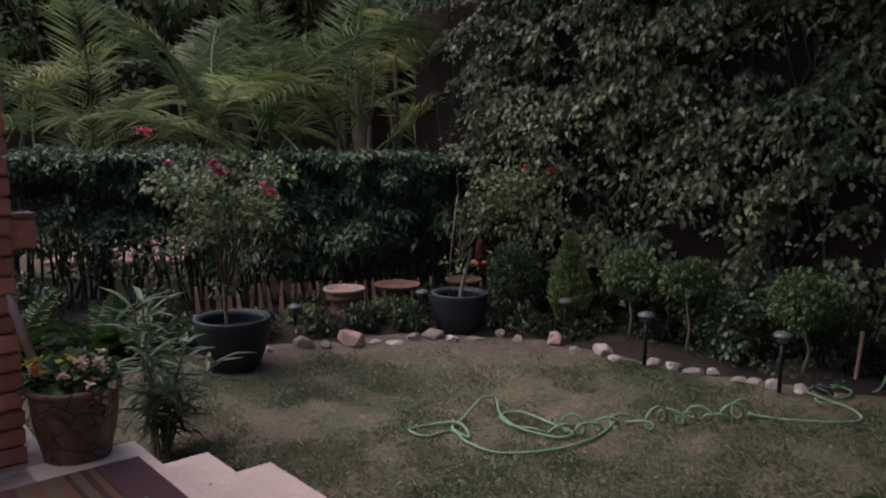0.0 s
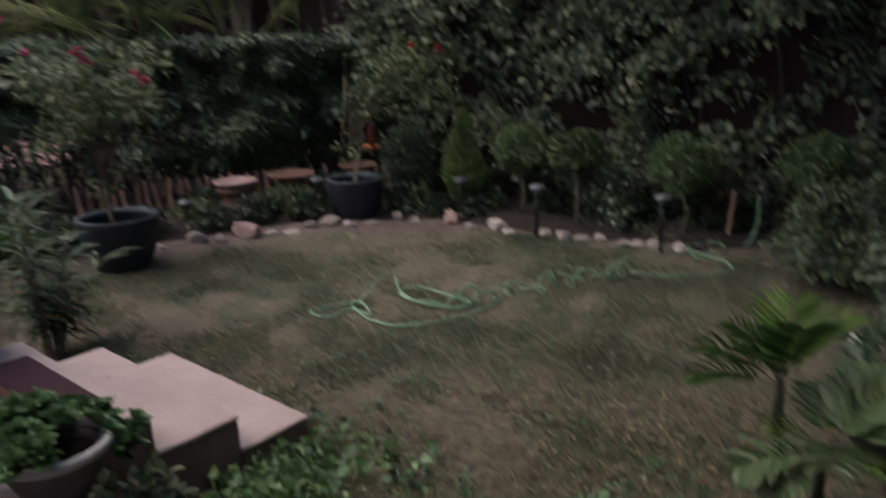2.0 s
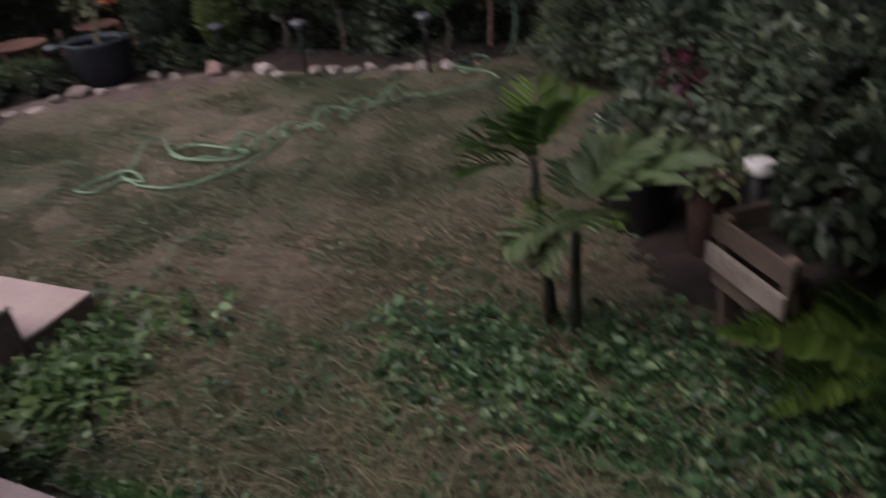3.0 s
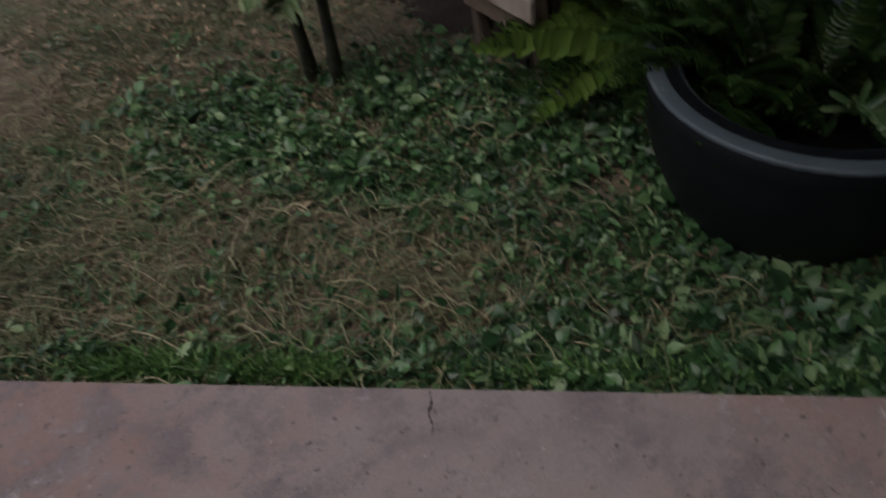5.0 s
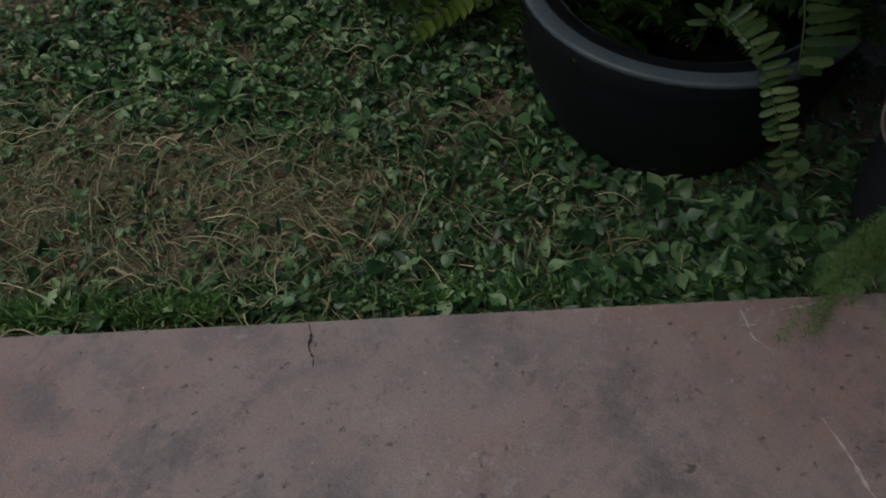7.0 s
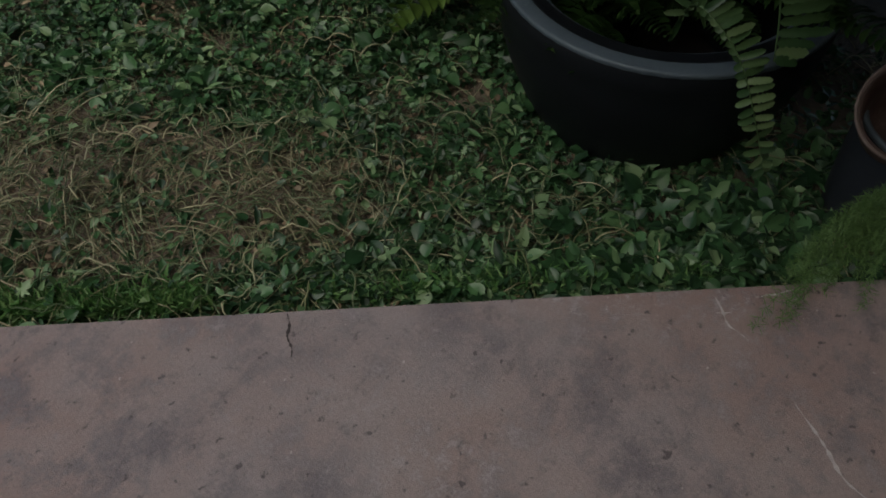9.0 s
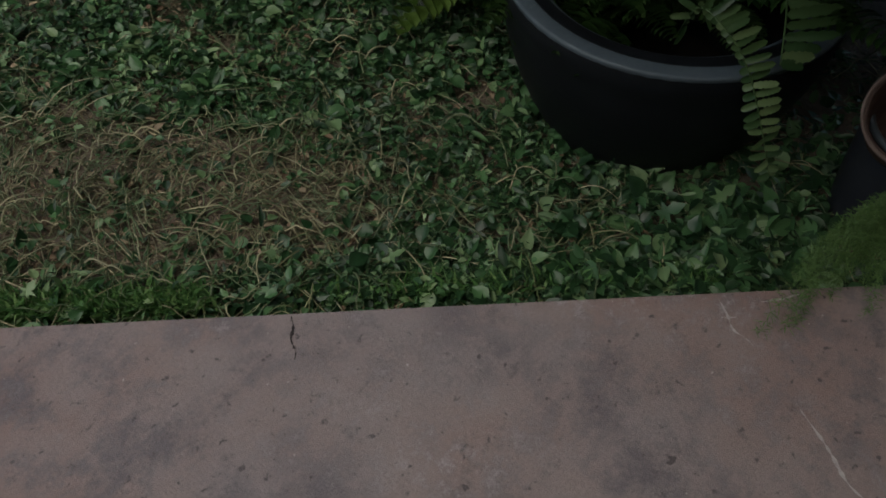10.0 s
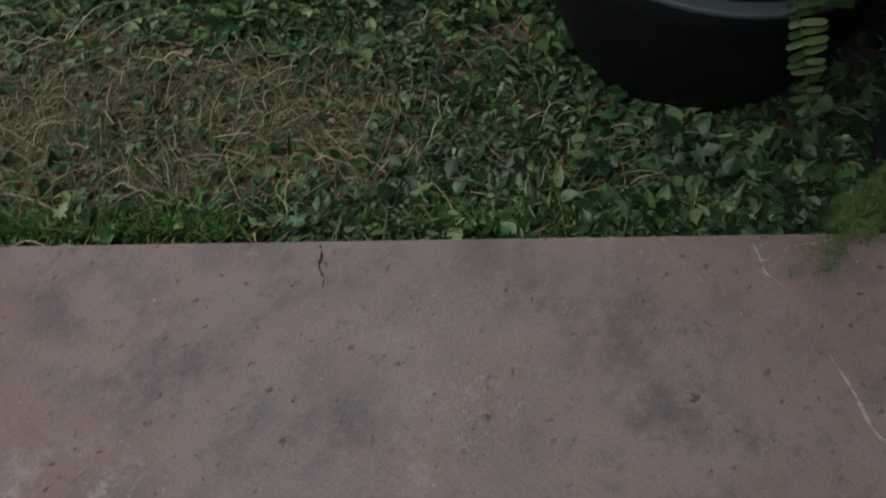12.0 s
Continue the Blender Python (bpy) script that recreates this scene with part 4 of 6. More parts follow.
# second pot
lemon = thing("flowering_tree", "leaning sparse small tree with a few red blooms", "small tree", pose(-0.02, 6.56, 0.24))
part("trunk", tube(np.stack([.1 * q ** 1.2, .03 * q, .5 * q], 1), .021 - .007 * q, 8), M_PALEBARK, lemon)
each("branch", branch_set(9, .4, 1.15, .4, .008, 5, (.25, 0)), M_BARK, lemon)
shapes = []
for k in range(18):
    c = unit(rng.normal(size=3)) * np.array([.46, .36, .3]) * rng.uniform(.3, 1.0) + np.array([.34, -.02, .96])
    V, F = bush_leaves(44, (.15, .15, .09), .07, .04, .4, seed=k)
    shapes.append((V + c, F))
for k in range(10):
    V, F = bush_leaves(12, (.1, .1, .08), .055, .03, .4, seed=k)
    shapes.append((V + np.array([rng.uniform(-.1, .2), rng.normal(0, .08), rng.uniform(.25, .85)]), F))
part("crown", joined(shapes), M_PALE, lemon)
each("bloom", flower_heads([(.74, -.3, 1.18), (.75, -.31, 1.165), (.53, -.3, 1.2)], .036, 16, 2), M_PETAL_RED, lemon, "red blooms")
part("cane", tube(np.array([(-.1, .05, .0), (-.08, .05, .45), (-.03, .04, .95)]), .005, 6), M_PALEBARK, lemon, "thin support cane")

# bird baths
bath = thing("bird_bath", "terracotta bird bath with a collared drum base", "bird bath", pose(-1.07, 6.72, 0.05), "bird baths")
part("pedestal", lathe([(.001, 0), (.135, 0), (.14, .02), (.128, .05), (.125, .15), (.135, .175), (.16, .185), (.165, .215), (.15, .235), (.001, .235)], 36, .01), M_CLAY, bath)
part("bowl", lathe([(.001, .236), (.15, .236), (.185, .262), (.192, .275), (.188, .285), (.176, .284), (.16, .25), (.1, .242), (.001, .24)], 40, .01), STONE_TONES[3], bath, "pale pinkish bowl")
bath = thing("bird_bath", "wide shallow terracotta bird bath on a slim stem", "bird bath", pose(-0.6, 6.85, 0.05), "bird baths")
part("pedestal", lathe([(.001, 0), (.12, 0), (.115, .03), (.06, .06), (.05, .2), (.07, .25), (.001, .25)], 28), M_CLAY, bath)
part("bowl", lathe([(.001, .25), (.09, .252), (.17, .272), (.21, .296), (.214, .306), (.203, .307), (.17, .275), (.09, .262), (.001, .26)], 40), M_CLAY, bath)

bath = thing("bird_bath", "shallow terracotta dish on a stub foot behind the pot", "bird bath", pose(.0, 7.12, .05), "bird baths")
part("pedestal", lathe([(.001, 0), (.1, 0), (.095, .03), (.06, .06), (.06, .22), (.09, .26), (.001, .26)], 28), M_CLAY, bath)
part("bowl", lathe([(.001, .26), (.1, .262), (.16, .285), (.178, .31), (.174, .32), (.16, .312), (.1, .275), (.001, .27)], 36), M_CLAY, bath)

# picket edging
fence = thing("picket_edging", "low weathered wooden picket edging leaning a little", "fence", pose(0, 0, 0.03))
PL = [(-2.41, 6.52), (-1.49, 6.93), (-0.5, 7.2), (0.42, 7.42)]
sx = np.array([p[0] for p in PL])
sy = np.array([p[1] for p in PL])
bm = block(.05, .014, .3, .002)
for v in bm.verts:
    if v.co.z > .2:
        v.co.x *= .45 if v.co.z > .288 else .95
PICKET = as_mesh("picket", bm)
PICKET.materials.append(M_PICKET)
x, k = -2.35, 0
while x < 0.4:
    j = random.Random(k)
    if not (-0.25 < x < -0.1):
        part("picket", PICKET, None, fence, at=pose(x, float(np.interp(x, sx, sy)) + j.uniform(-.012, .012), j.uniform(-.02, .03), j.uniform(-5, 5), j.uniform(-7, 4), 22 + j.uniform(-8, 8)))
    x += 0.084
    k += 1
for h in (.08, .2):
    for a in range(len(PL) - 1):
        (x0, y0), (x1, y1) = PL[a], PL[a + 1]
        ln = math.hypot(x1 - x0, y1 - y0)
        part("rail", block(ln, .01, .018, .002), M_BARK, fence, at=pose((x0 + x1) / 2, (y0 + y1) / 2 + .016, h, 0, 0, math.degrees(math.atan2(y1 - y0, x1 - x0))))


def path_light(at, h, label="black solar path light with a shallow domed cap"):
    t = thing("path_light", label, "garden lamp", pose(*at), "path lights")
    part("post", tube(np.array([(0, 0, 0), (0, 0, h * .5), (0, 0, h - .05)]), .015, 8), M_BLACK, t)
    part("lens", lathe([(.001, h - .075), (.03, h - .075), (.036, h - .03), (.001, h - .03)], 20), M_CAP, t, "ribbed lens")
    part("cap", lathe([(.001, h - .034), (.061, h - .034), (.064, h - .026), (.05, h - .008), (.018, h + .002), (.001, h + .003)], 28), M_CAP, t)
    return t


for x, y, h in ((1.38, 5.52, .4), (2.14, 4.96, .41), (-1.43, 6.36, .22), (.88, 6.3, .33), (-.36, 6.72, .3)):
    path_light((x, y, 0.03), h)

# clipped evergreens
cone = thing("cone_cypress", "narrow cone-shaped bright green cypress", "conifer", pose(.93, 6.5, .03))
n = 5200
a, hz = rng.uniform(0, 6.28, n), rng.random(n) ** 1.35
rad = .215 * (1 - hz) ** .72 * (0.25 + hz * 2.2).clip(0, 1) * (1 + .13 * np.sin(a * 5 + hz * 9)) * rng.uniform(.72, 1.05, n)
P = np.stack([rad * np.cos(a), rad * np.sin(a), .05 + .8 * hz], 1)
D = np.stack([np.cos(a) * .7, np.sin(a) * .7, np.full(n, .65)], 1) + .35 * rng.normal(size=(n, 3))
part("foliage", blades(P, D, np.stack([np.cos(a) * .8, np.sin(a) * .8, a * 0 + .7], 1) + .5 * rng.normal(size=(n, 3)), rng.uniform(.03, .06, n), .02), M_CONE, cone)
part("trunk", tube(np.array([(0, 0, 0), (0, 0, .4), (.01, 0, .8)]), (.018, .012, .004), 7), M_BARK, cone)


def topiary(at, zc, r, seed, label, mat=None, bend=(.02, .01)):
    t = thing("topiary_tree", label, "topiary", pose(*at), "topiary balls")
    part("trunk", tube(np.array([(0, 0, 0), (bend[0], bend[1], zc * .35), (-bend[0] * .5, 0, zc * .7), (0, 0, zc)]), (.013, .011, .011, .009), 8), M_PALEBARK, t)
    each("branch", branch_set(9, r * .8, zc + r * .6, zc - r * .6, .006, seed), M_BARK, t)
    V, F = bush_leaves(3000, (r, r, r * .82), .036, .021, .34, seed=seed, shell=.6)
    part("crown", (V + np.array([0, 0, zc]), F), mat or M_BOX, t)


topiary((1.39, 6.2, .03), .575, .215, 1, "clipped boxwood ball on a pale slender stem")
topiary((1.76, 5.83, .03), .59, .2, 2, "lighter green clipped ball on a slender stem", leaf("privet_leaf", [(0, (0.055, 0.095, 0.04)), (0.6, (0.095, 0.14, 0.062)), (1, (0.15, 0.2, 0.1))], 0.45))
topiary((2.42, 5.3, .03), .55, .245, 3, "broad dense clipped ball on a crooked stem", M_BOX, (.05, .02))
topiary((3.25, 4.98, .03), .58, .23, 4, "clipped green ball beside a leafy shrub", M_BOX)
shrub("leafy_shrub", "dark upright shrub beside the cone cypress", (.47, 6.95, .03), (.25, .22, .36), 1900, M_HEDGE, .05, .026, seed=4, clear=.02)
shrub("leafy_shrub", "open leafy shrub between the topiary balls", (2.05, 5.66, .03), (.2, .18, .26), 560, M_HEDGE, .06, .036, seed=5, clear=.02, lump=.55)
shrub("leafy_shrub", "open leafy shrub behind the path light", (1.95, 6.05, .03), (.2, .2, .26), 700, M_HEDGE, .06, .034, seed=15, clear=.1)
shrub("leafy_shrub", "small bushy plant under the bird bath", (-.6, 6.6, .03), (.21, .13, .13), 1100, M_BOX, .04, .02, seed=6, clear=.0)
shrub("leafy_shrub", "low sprawling plant beside the bird bath", (-1.36, 6.42, .03), (.2, .12, .1), 420, M_ROSE, .04, .022, seed=7)
shrub("leafy_shrub", "small leggy seedling in the border", (.55, 6.5, .03), (.1, .08, .13), 130, M_PALE, .05, .026, seed=8)
shrub("leafy_shrub", "low plant by the cypress foot", (1.13, 6.5, .03), (.15, .12, .09), 260, M_PALE, .045, .024, seed=9)

for k, (x, y, s, h) in enumerate(((1.62, 6.3, .22, .24), (2.3, 5.75, .24, .3), (2.72, 5.45, .26, .28), (2.55, 5.85, .3, .4), (3.2, 5.3, .3, .3), (1.15, 6.75, .24, .28), (.62, 7.2, .26, .3), (-.25, 7.0, .24, .2), (-1.35, 6.75, .22, .16), (-2.75, 6.3, .35, .25), (-2.15, 5.95, .22, .14), (-3.4, 5.6, .35, .4), (3.7, 4.9, .35, .35), (-1.15, 6.2, .17, .13), (-.86, 6.42, .16, .16), (-.42, 6.45, .15, .14), (-1.7, 6.05, .2, .16), (.42, 6.62, .16, .16), (.72, 6.42, .14, .1), (1.0, 6.25, .13, .1))):
    shrub("leafy_shrub", "dark leafy plant filling the border bed", (x, y, .03), (s, s * .85, h * .7), int(2400 * s), M_BUSH, .06, .03, seed=70 + k, group="border plants", lump=.4)

# hummingbird feeder on a hook
feeder = thing("bird_feeder", "red hanging bird feeder with orange feeding ports", "bird feeder", pose(.15, 6.75, 0.05))
part("hook", tube(np.array([(.3, .1, 0), (.3, .1, .5), (.3, .1, .84), (.25, .08, .9), (.1, .02, .9), (.01, 0, .86), (0, 0, .78)]), .005, 6), M_BLACK, feeder)
part("bottle", lathe([(.001, .54), (.03, .545), (.035, .58), (.033, .7), (.015, .74), (.012, .77), (.001, .78)], 20), M_FEEDER_RED, feeder)
tray = part("tray", lathe([(.001, .5), (.06, .5), (.072, .515), (.07, .53), (.03, .545), (.001, .545)], 24), M_FEEDER_RED, feeder)
for k in range(6):
    a = k * math.pi / 3 + .2
    part("port", lathe([(.001, .0), (.016, .0), (.02, .012), (.012, .02), (.001, .021)], 12), M_FEEDER_ORANGE, tray, at=pose(.062 * math.cos(a), .062 * math.sin(a), .524))

# stake, tap and hose
stake = part("wooden_stake", block(.02, .02, .42, .003), M_PICKET, at=pose(2.72, 5.17, -0.02, 0, 5, 20))
tagged(stake, "reddish wooden stake driven in at the bed edge", "stake")
tap = thing("garden_tap", "dark standpipe with a steel tap", "tap", pose(3.0, 5.2, 0))
part("pipe", tube(np.array([(0, 0, 0), (0, 0, .2), (0, 0, .4)]), .014, 8), M_BLACK, tap)
part("spout", tube(np.array([(0, 0, .4), (0, 0, .43), (-.03, -.02, .435), (-.06, -.04, .42), (-.065, -.045, .39)]), (.014, .016, .012, .012, .013), 8), M_STEEL, tap, "steel spout")
part("handle", tube(np.array([(-.03, -.04, .455), (0, 0, .455), (.03, .04, .455)]), .006, 6), M_STEEL, tap)


def hose():
    """Loosely thrown hose with its slack in curls."""
    way = [(2.93, 5.15, .36), (2.9, 5.1, .15), (2.78, 5.02, .03), (2.58, 5.1, .02), (2.43, 5.03, .05), (2.5, 4.9, .02), (2.62, 5.0, .04), (2.52, 5.16, .03), (2.36, 5.05, .02), (2.33, 4.86, .05), (2.42, 4.75, .03), (2.3, 4.72, .05), (2.36, 4.9, .02), (2.48, 4.72, .02), (2.46, 4.52, .02), (2.3, 4.46, .02), (2.0, 4.48, .02), (1.8, 4.56, .02)]
    t = np.linspace(0, 1, 360)
    base = np.array([(1.8, 4.56), (1.62, 4.5), (1.42, 4.5), (1.2, 4.36), (1.0, 4.36), (0.75, 4.2), (0.6, 4.22)])
    q = np.linspace(0, 1, len(base))
    bx, by = np.interp(t, q, base[:, 0]), np.interp(t, q, base[:, 1])
    ph = t * 2 * np.pi * 13.0 + .5 * np.sin(t * 17)
    amp = .034 + .024 * np.sin(t * 23) * np.sin(t * 7 + 1)
    curl = np.stack([bx + .045 * np.sin(ph), by + .035 * np.sin(t * 31) + .03 * np.cos(ph * .5) - .03, .014 + amp * (1 - np.cos(ph))], 1)
    tail = [(.48, 4.2, .03), (.36, 4.26, .02), (.3, 4.42, .02), (.42, 4.46, .03), (.62, 4.28, .02), (.7, 4.14, .03), (.6, 4.1, .02), (.4, 4.2, .03), (.3, 4.45, .02), (.27, 4.6, .06), (.18, 4.5, .09), (.08, 4.33, .03), (.02, 4.2, .02), (.12, 4.06, .02), (.06, 4.22, .04), (-.1, 4.24, .02), (-.22, 4.15, .02), (-.12, 4.06, .02), (.02, 4.15, .02), (.12, 3.98, .02), (.3, 3.86, .02), (.6, 3.94, .02), (.85, 4.15, .02), (1.0, 4.42, .02)]

    def spline(p, m=14):
        p = np.asarray(p, float)
        p = np.concatenate([p[:1], p, p[-1:]])
        out = []
        for i in range(1, len(p) - 2):
            s = np.linspace(0, 1, m, endpoint=False)[:, None]
            a, b, c, d = p[i - 1:i + 3]
            out.append(.5 * (2 * b + (c - a) * s + (2 * a - 5 * b + 4 * c - d) * s ** 2 + (3 * b - a - 3 * c + d) * s ** 3))
        return np.concatenate(out)
    return tube(np.concatenate([spline(way), curl[::2], spline(tail)]), .0078, 7)


tagged(part("garden_hose", hose(), M_HOSE), "pale green garden hose thrown in loose curls on the lawn", "hose")

nozzle = thing("hose_nozzle", "black and orange spray nozzle lying at the hose end", "hose nozzle", pose(2.44, 4.98, .02, 0, 0, 118))
part("barrel", tube(np.array([(-.07, 0, .02), (-.02, 0, .022), (.04, 0, .022), (.07, 0, .024)]), (.012, .016, .018, .022), 10), M_BLACK, nozzle)
part("collar", tube(np.array([(-.1, 0, .018), (-.085, 0, .019), (-.08, 0, .02)]), (.009, .01, .009), 10), M_PICKET, nozzle, "orange collar")
board = part("wooden_board", rough_block(.42, .035, .03, .004, 5, .003, 8), M_PLANK, at=pose(2.72, 5.82, .06, 0, 4, -52))
tagged(board, "weathered board lying on the border soil", "board")

# ---------------------------------------------------------------- right of the lawn
azalea = shrub("leafy_shrub", "low ragged shrub with pale leaf tips", (3.08, 4.15, 0), (.5, .42, .3), 2600, M_HEDGE, .055, .028, seed=20, lump=.45)
V, F = bush_leaves(1000, (.52, .44, .31), .055, .03, .45, seed=20, shell=.85)
part("young_growth", (V + np.array([0, 0, .31]), F), M_PALE, azalea, "pale young leaf tips")
shrub("leafy_shrub", "dark shrub on short bare stems", (3.5, 3.45, 0), (.5, .5, .42), 3000, M_HEDGE, .065, .034, seed=21, clear=.35)
shrub("leafy_shrub", "olive-green bush at the bed edge", (4.1, 4.2, 0), (.5, .5, .5), 2600, M_BUSH, .07, .04, seed=22, clear=.1)
shrub("leafy_shrub", "broad dark leafy bush", (4.2, 3.0, 0), (.6, .6, .6), 3000, M_BUSH, .08, .045, seed=23, clear=.1)
shrub("leafy_shrub", "broad dark leafy bush behind the planter", (3.3, 1.9, 0), (.65, .6, .85), 4000, M_BUSH, .09, .05, seed=24, clear=.1)
shrub("leafy_shrub", "glossy dark leafy bush behind the ferns", (2.75, 1.1, 0), (.55, .5, .75), 3600, M_BUSH, .09, .05, seed=25, clear=.1)
# Next two shrubs stay out of view; added to shade pot, ferns and terrace.
shrub("leafy_shrub", "tall dark broad-leaved shrub added unseen to shade the ferns", (2.2, .3, 0), (1.3, 1.2, .7), 19000, M_BUSH, .12, .065, seed=41, clear=1.1)
shrub("leafy_shrub", "tall dark broad-leaved shrub added unseen to shade the terrace end", (2.3, -.5, 0), (.95, .8, .95), 15000, M_BUSH, .12, .065, seed=42, clear=.5)
shrub("cordyline", "plum-red leafy plant among the bushes", (2.72, 2.95, 0), (.1, .1, .09), 70, M_PLUM, .11, .026, "shrub", 4, 26, clear=.24)
for k, (x, y, s, h) in enumerate(((2.75, 2.4, .3, .36), (2.6, 1.95, .28, .4), (3.1, 2.55, .35, .45), (2.45, 1.5, .22, .34), (2.95, 3.3, .32, .35))):
    shrub("leafy_shrub", "grey-green leafy shrub in the side bed", (x, y, .0), (s, s, h), int(3600 * s), M_HEDGE, .07, .036, seed=110 + k, group="side bed shrubs", lump=.45)
tapered_pot("plant_pot", "black nursery pot on bare soil", (2.03, 2.3, 0), .15, .27, .11, M_BLACK, .012, .03)
shrub("leafy_shrub", "drooping dark plant in a nursery pot", (2.03, 2.3, .2), (.18, .18, .16), 420, M_HEDGE, .08, .035, seed=27, clear=.02)
tapered_pot("plant_pot", "brown clay pot beside the plank planter", (2.08, 1.93, 0), .09, .31, .065, M_DARKCLAY, .02, .03)
shrub("leafy_shrub", "thin plant in a clay pot", (2.08, 1.93, .25), (.1, .1, .1), 130, M_ROSE, .06, .03, seed=28)

box = thing("planter_box", "open planter of weathered planks holding plants", "planter", pose(1.785, 1.55, 0, 0, 0, -6))
for x, y in ((0.03, -.03), (0.03, -.32), (.4, -.03), (.4, -.32)):
    part("post", block(.04, .04, .43, .004), M_PLANK, box, at=pose(x, y, 0, 0, -5 if x < .1 else 5, 0))
for z, o in ((.18, .004), (.262, -.028), (.35, -.01)):
    # The plank at mid height has a paler, blotched tone.
    part("plank", rough_block(.018, .36, .072, .003, 4, .002, z), M_PALEPLANK if z == .262 else M_PLANK, box, "paler plank" if z == .262 else "", at=pose(-.012 + o, -.175, z))
    part("plank", rough_block(.42, .018, .072, .003, 4, .002, z + 3), M_PLANK, box, at=pose(.22, .012, z))
part("fill", rough_block(.36, .31, .34, .01, 4, .012, 5), M_SOIL, box, "dark soil", at=pose(.225, -.175, 0.01))
shrub("leafy_shrub", "tangled green plant spilling over the planter", (2.05, 1.33, .34), (.2, .2, .16), 600, M_BUSH, .075, .04, seed=30)


def bollard(at, h, label):
    t = thing("bollard_light", label, "garden lamp", pose(*at), "bollard lights")
    part("body", lathe([(.001, 0), (.036, 0), (.04, .01), (.04, h - .05), (.03, h - .045), (.001, h - .045)], 24), M_BLACK, t)
    part("cap", lathe([(.001, h - .045), (.05, h - .045), (.054, h - .035), (.05, h - .004), (.04, h), (.001, h + .002)], 28), M_WHITE, t, "white plastic cap")


bollard((2.16, 1.8, 0), .42, "black solar bollard light with a white cap")
bollard((2.02, 2.52, 0), .41, "black solar bollard light on the lawn edge")

# young palm with two stems
ypalm = thing("young_palm", "young two-stemmed palm with stiff split fronds", "palm", pose(1.37, 1.8, 0))
def palm_fronds(width, mat, seed):
    out = []
    for s in range(3):
        r, l = frond(.4, 11, .21, width, .32, .4, .3, .14, True, seed + s)
        r, l = as_mesh("rib", r), as_mesh("frond", l)
        r.materials.append(M_PALMTRUNK)
        l.materials.append(mat)
        out.append((r, l))
    return out


DARK_FR, WIDE_FR, NEW_FR = palm_fronds(.028, M_FERN, 0), palm_fronds(.05, leaf("broad_palm_leaf", [(0, (0.1, 0.165, 0.085)), (0.6, (0.17, 0.25, 0.135)), (1, (0.29, 0.36, 0.23))], 0.4, 0.4), 4), palm_fronds(.026, M_NEWLEAF, 8)
CROWNS = (((154, 44, .62, DARK_FR), (165, 26, .6, DARK_FR), (130, 64, .55, DARK_FR), (-160, 62, .5, DARK_FR), (75, 55, .5, DARK_FR), (-12, 74, .68, NEW_FR), (60, 84, .66, NEW_FR), (-100, 80, .7, DARK_FR)),
          ((-20, 46, 1.0, WIDE_FR), (-8, 64, .75, WIDE_FR), (176, 10, .6, WIDE_FR), (-160, -6, .5, WIDE_FR), (165, 45, .42, NEW_FR), (20, 52, .8, WIDE_FR), (-60, 30, .4, NEW_FR), (60, 45, .6, DARK_FR), (-118, 40, .55, WIDE_FR)))
for (x, y, dx, dy, h), fr in zip(((-.016, .043, -.03, .03, .6), (.022, -.046, .0, -.01, .46)), CROWNS):
    part("stem", tube(np.array([(x, y, 0), (x + dx * .3, y + dy * .3, h * .35), (x + dx, y + dy, h * .8), (x + dx, y + dy, h)]), (.024, .019, .016, .01), 9), M_PALMTRUNK, ypalm)
    for k, (az, el, sc, kind_of) in enumerate(fr):
        rib, lf = kind_of[k % 3]
        f = part("frond", lf, None, ypalm, at=pose(x + dx, y + dy, h - .03, 0, -el, az) @ Matrix.Scale(sc, 4))
        part("rib", rib, None, f)


# ferns
def fern_frond(length, pairs, width, arch, seed, wide=1.35):
    r = np.random.default_rng(seed)
    t = np.linspace(0, 1, 14)
    rib = np.stack([length * (t - .18 * t ** 3), .04 * length * np.sin(t * 2.5 + seed), -arch * length * t ** 2], 1)
    s = np.linspace(.08, .99, pairs)
    P = np.stack([np.interp(s, t, rib[:, i]) for i in range(3)], 1)
    T = unit(np.stack([np.interp(s, t, np.gradient(rib[:, i])) for i in range(3)], 1))
    ln = width * np.clip(np.sin(np.pi * (.18 + .8 * s)) ** .7, .15, 1)
    shapes = []
    for sg in (1, -1):
        D = T * .25 + np.array([0, sg, .12]) + r.normal(0, .07, (pairs, 3))
        shapes.append(blades(P, D, np.array([0, 0, 1.0]) + .12 * r.normal(size=P.shape), ln * r.uniform(.9, 1.1, pairs), length * .9 / pairs * wide, .22, .28, True))
    return tube(rib[:-1], .0022 * (1.15 - t[:-1]), 5, False), joined(shapes)


FF = [fern_frond(.6, 26, .085, .42, s) for s in range(5)]
FF = [(as_mesh("rib", a), as_mesh("frond", b)) for a, b in FF]
for a, b in FF:
    a.materials.append(M_FERN)
    b.materials.append(M_FERN)


def fern(at, n, seed, label, size=1.0, spread=(10, 70), az=(0, 360)):
    r = np.random.default_rng(seed + 60)
    t = thing("fern", label, "fern", pose(*at), "ferns")
    for k in range(n):
        rib, lf = FF[k % 5]
        m = pose(r.normal(0, .03), r.normal(0, .03), 0.0, r.uniform(-15, 15), -r.uniform(*spread), az[0] + (az[1] - az[0]) * (k + r.uniform(-.35, .35)) / n) @ Matrix.Scale(size * r.uniform(.75, 1.15), 4)
        f = part("frond", lf, None, t, at=m)
        part("rib", rib, None, f)
    return t


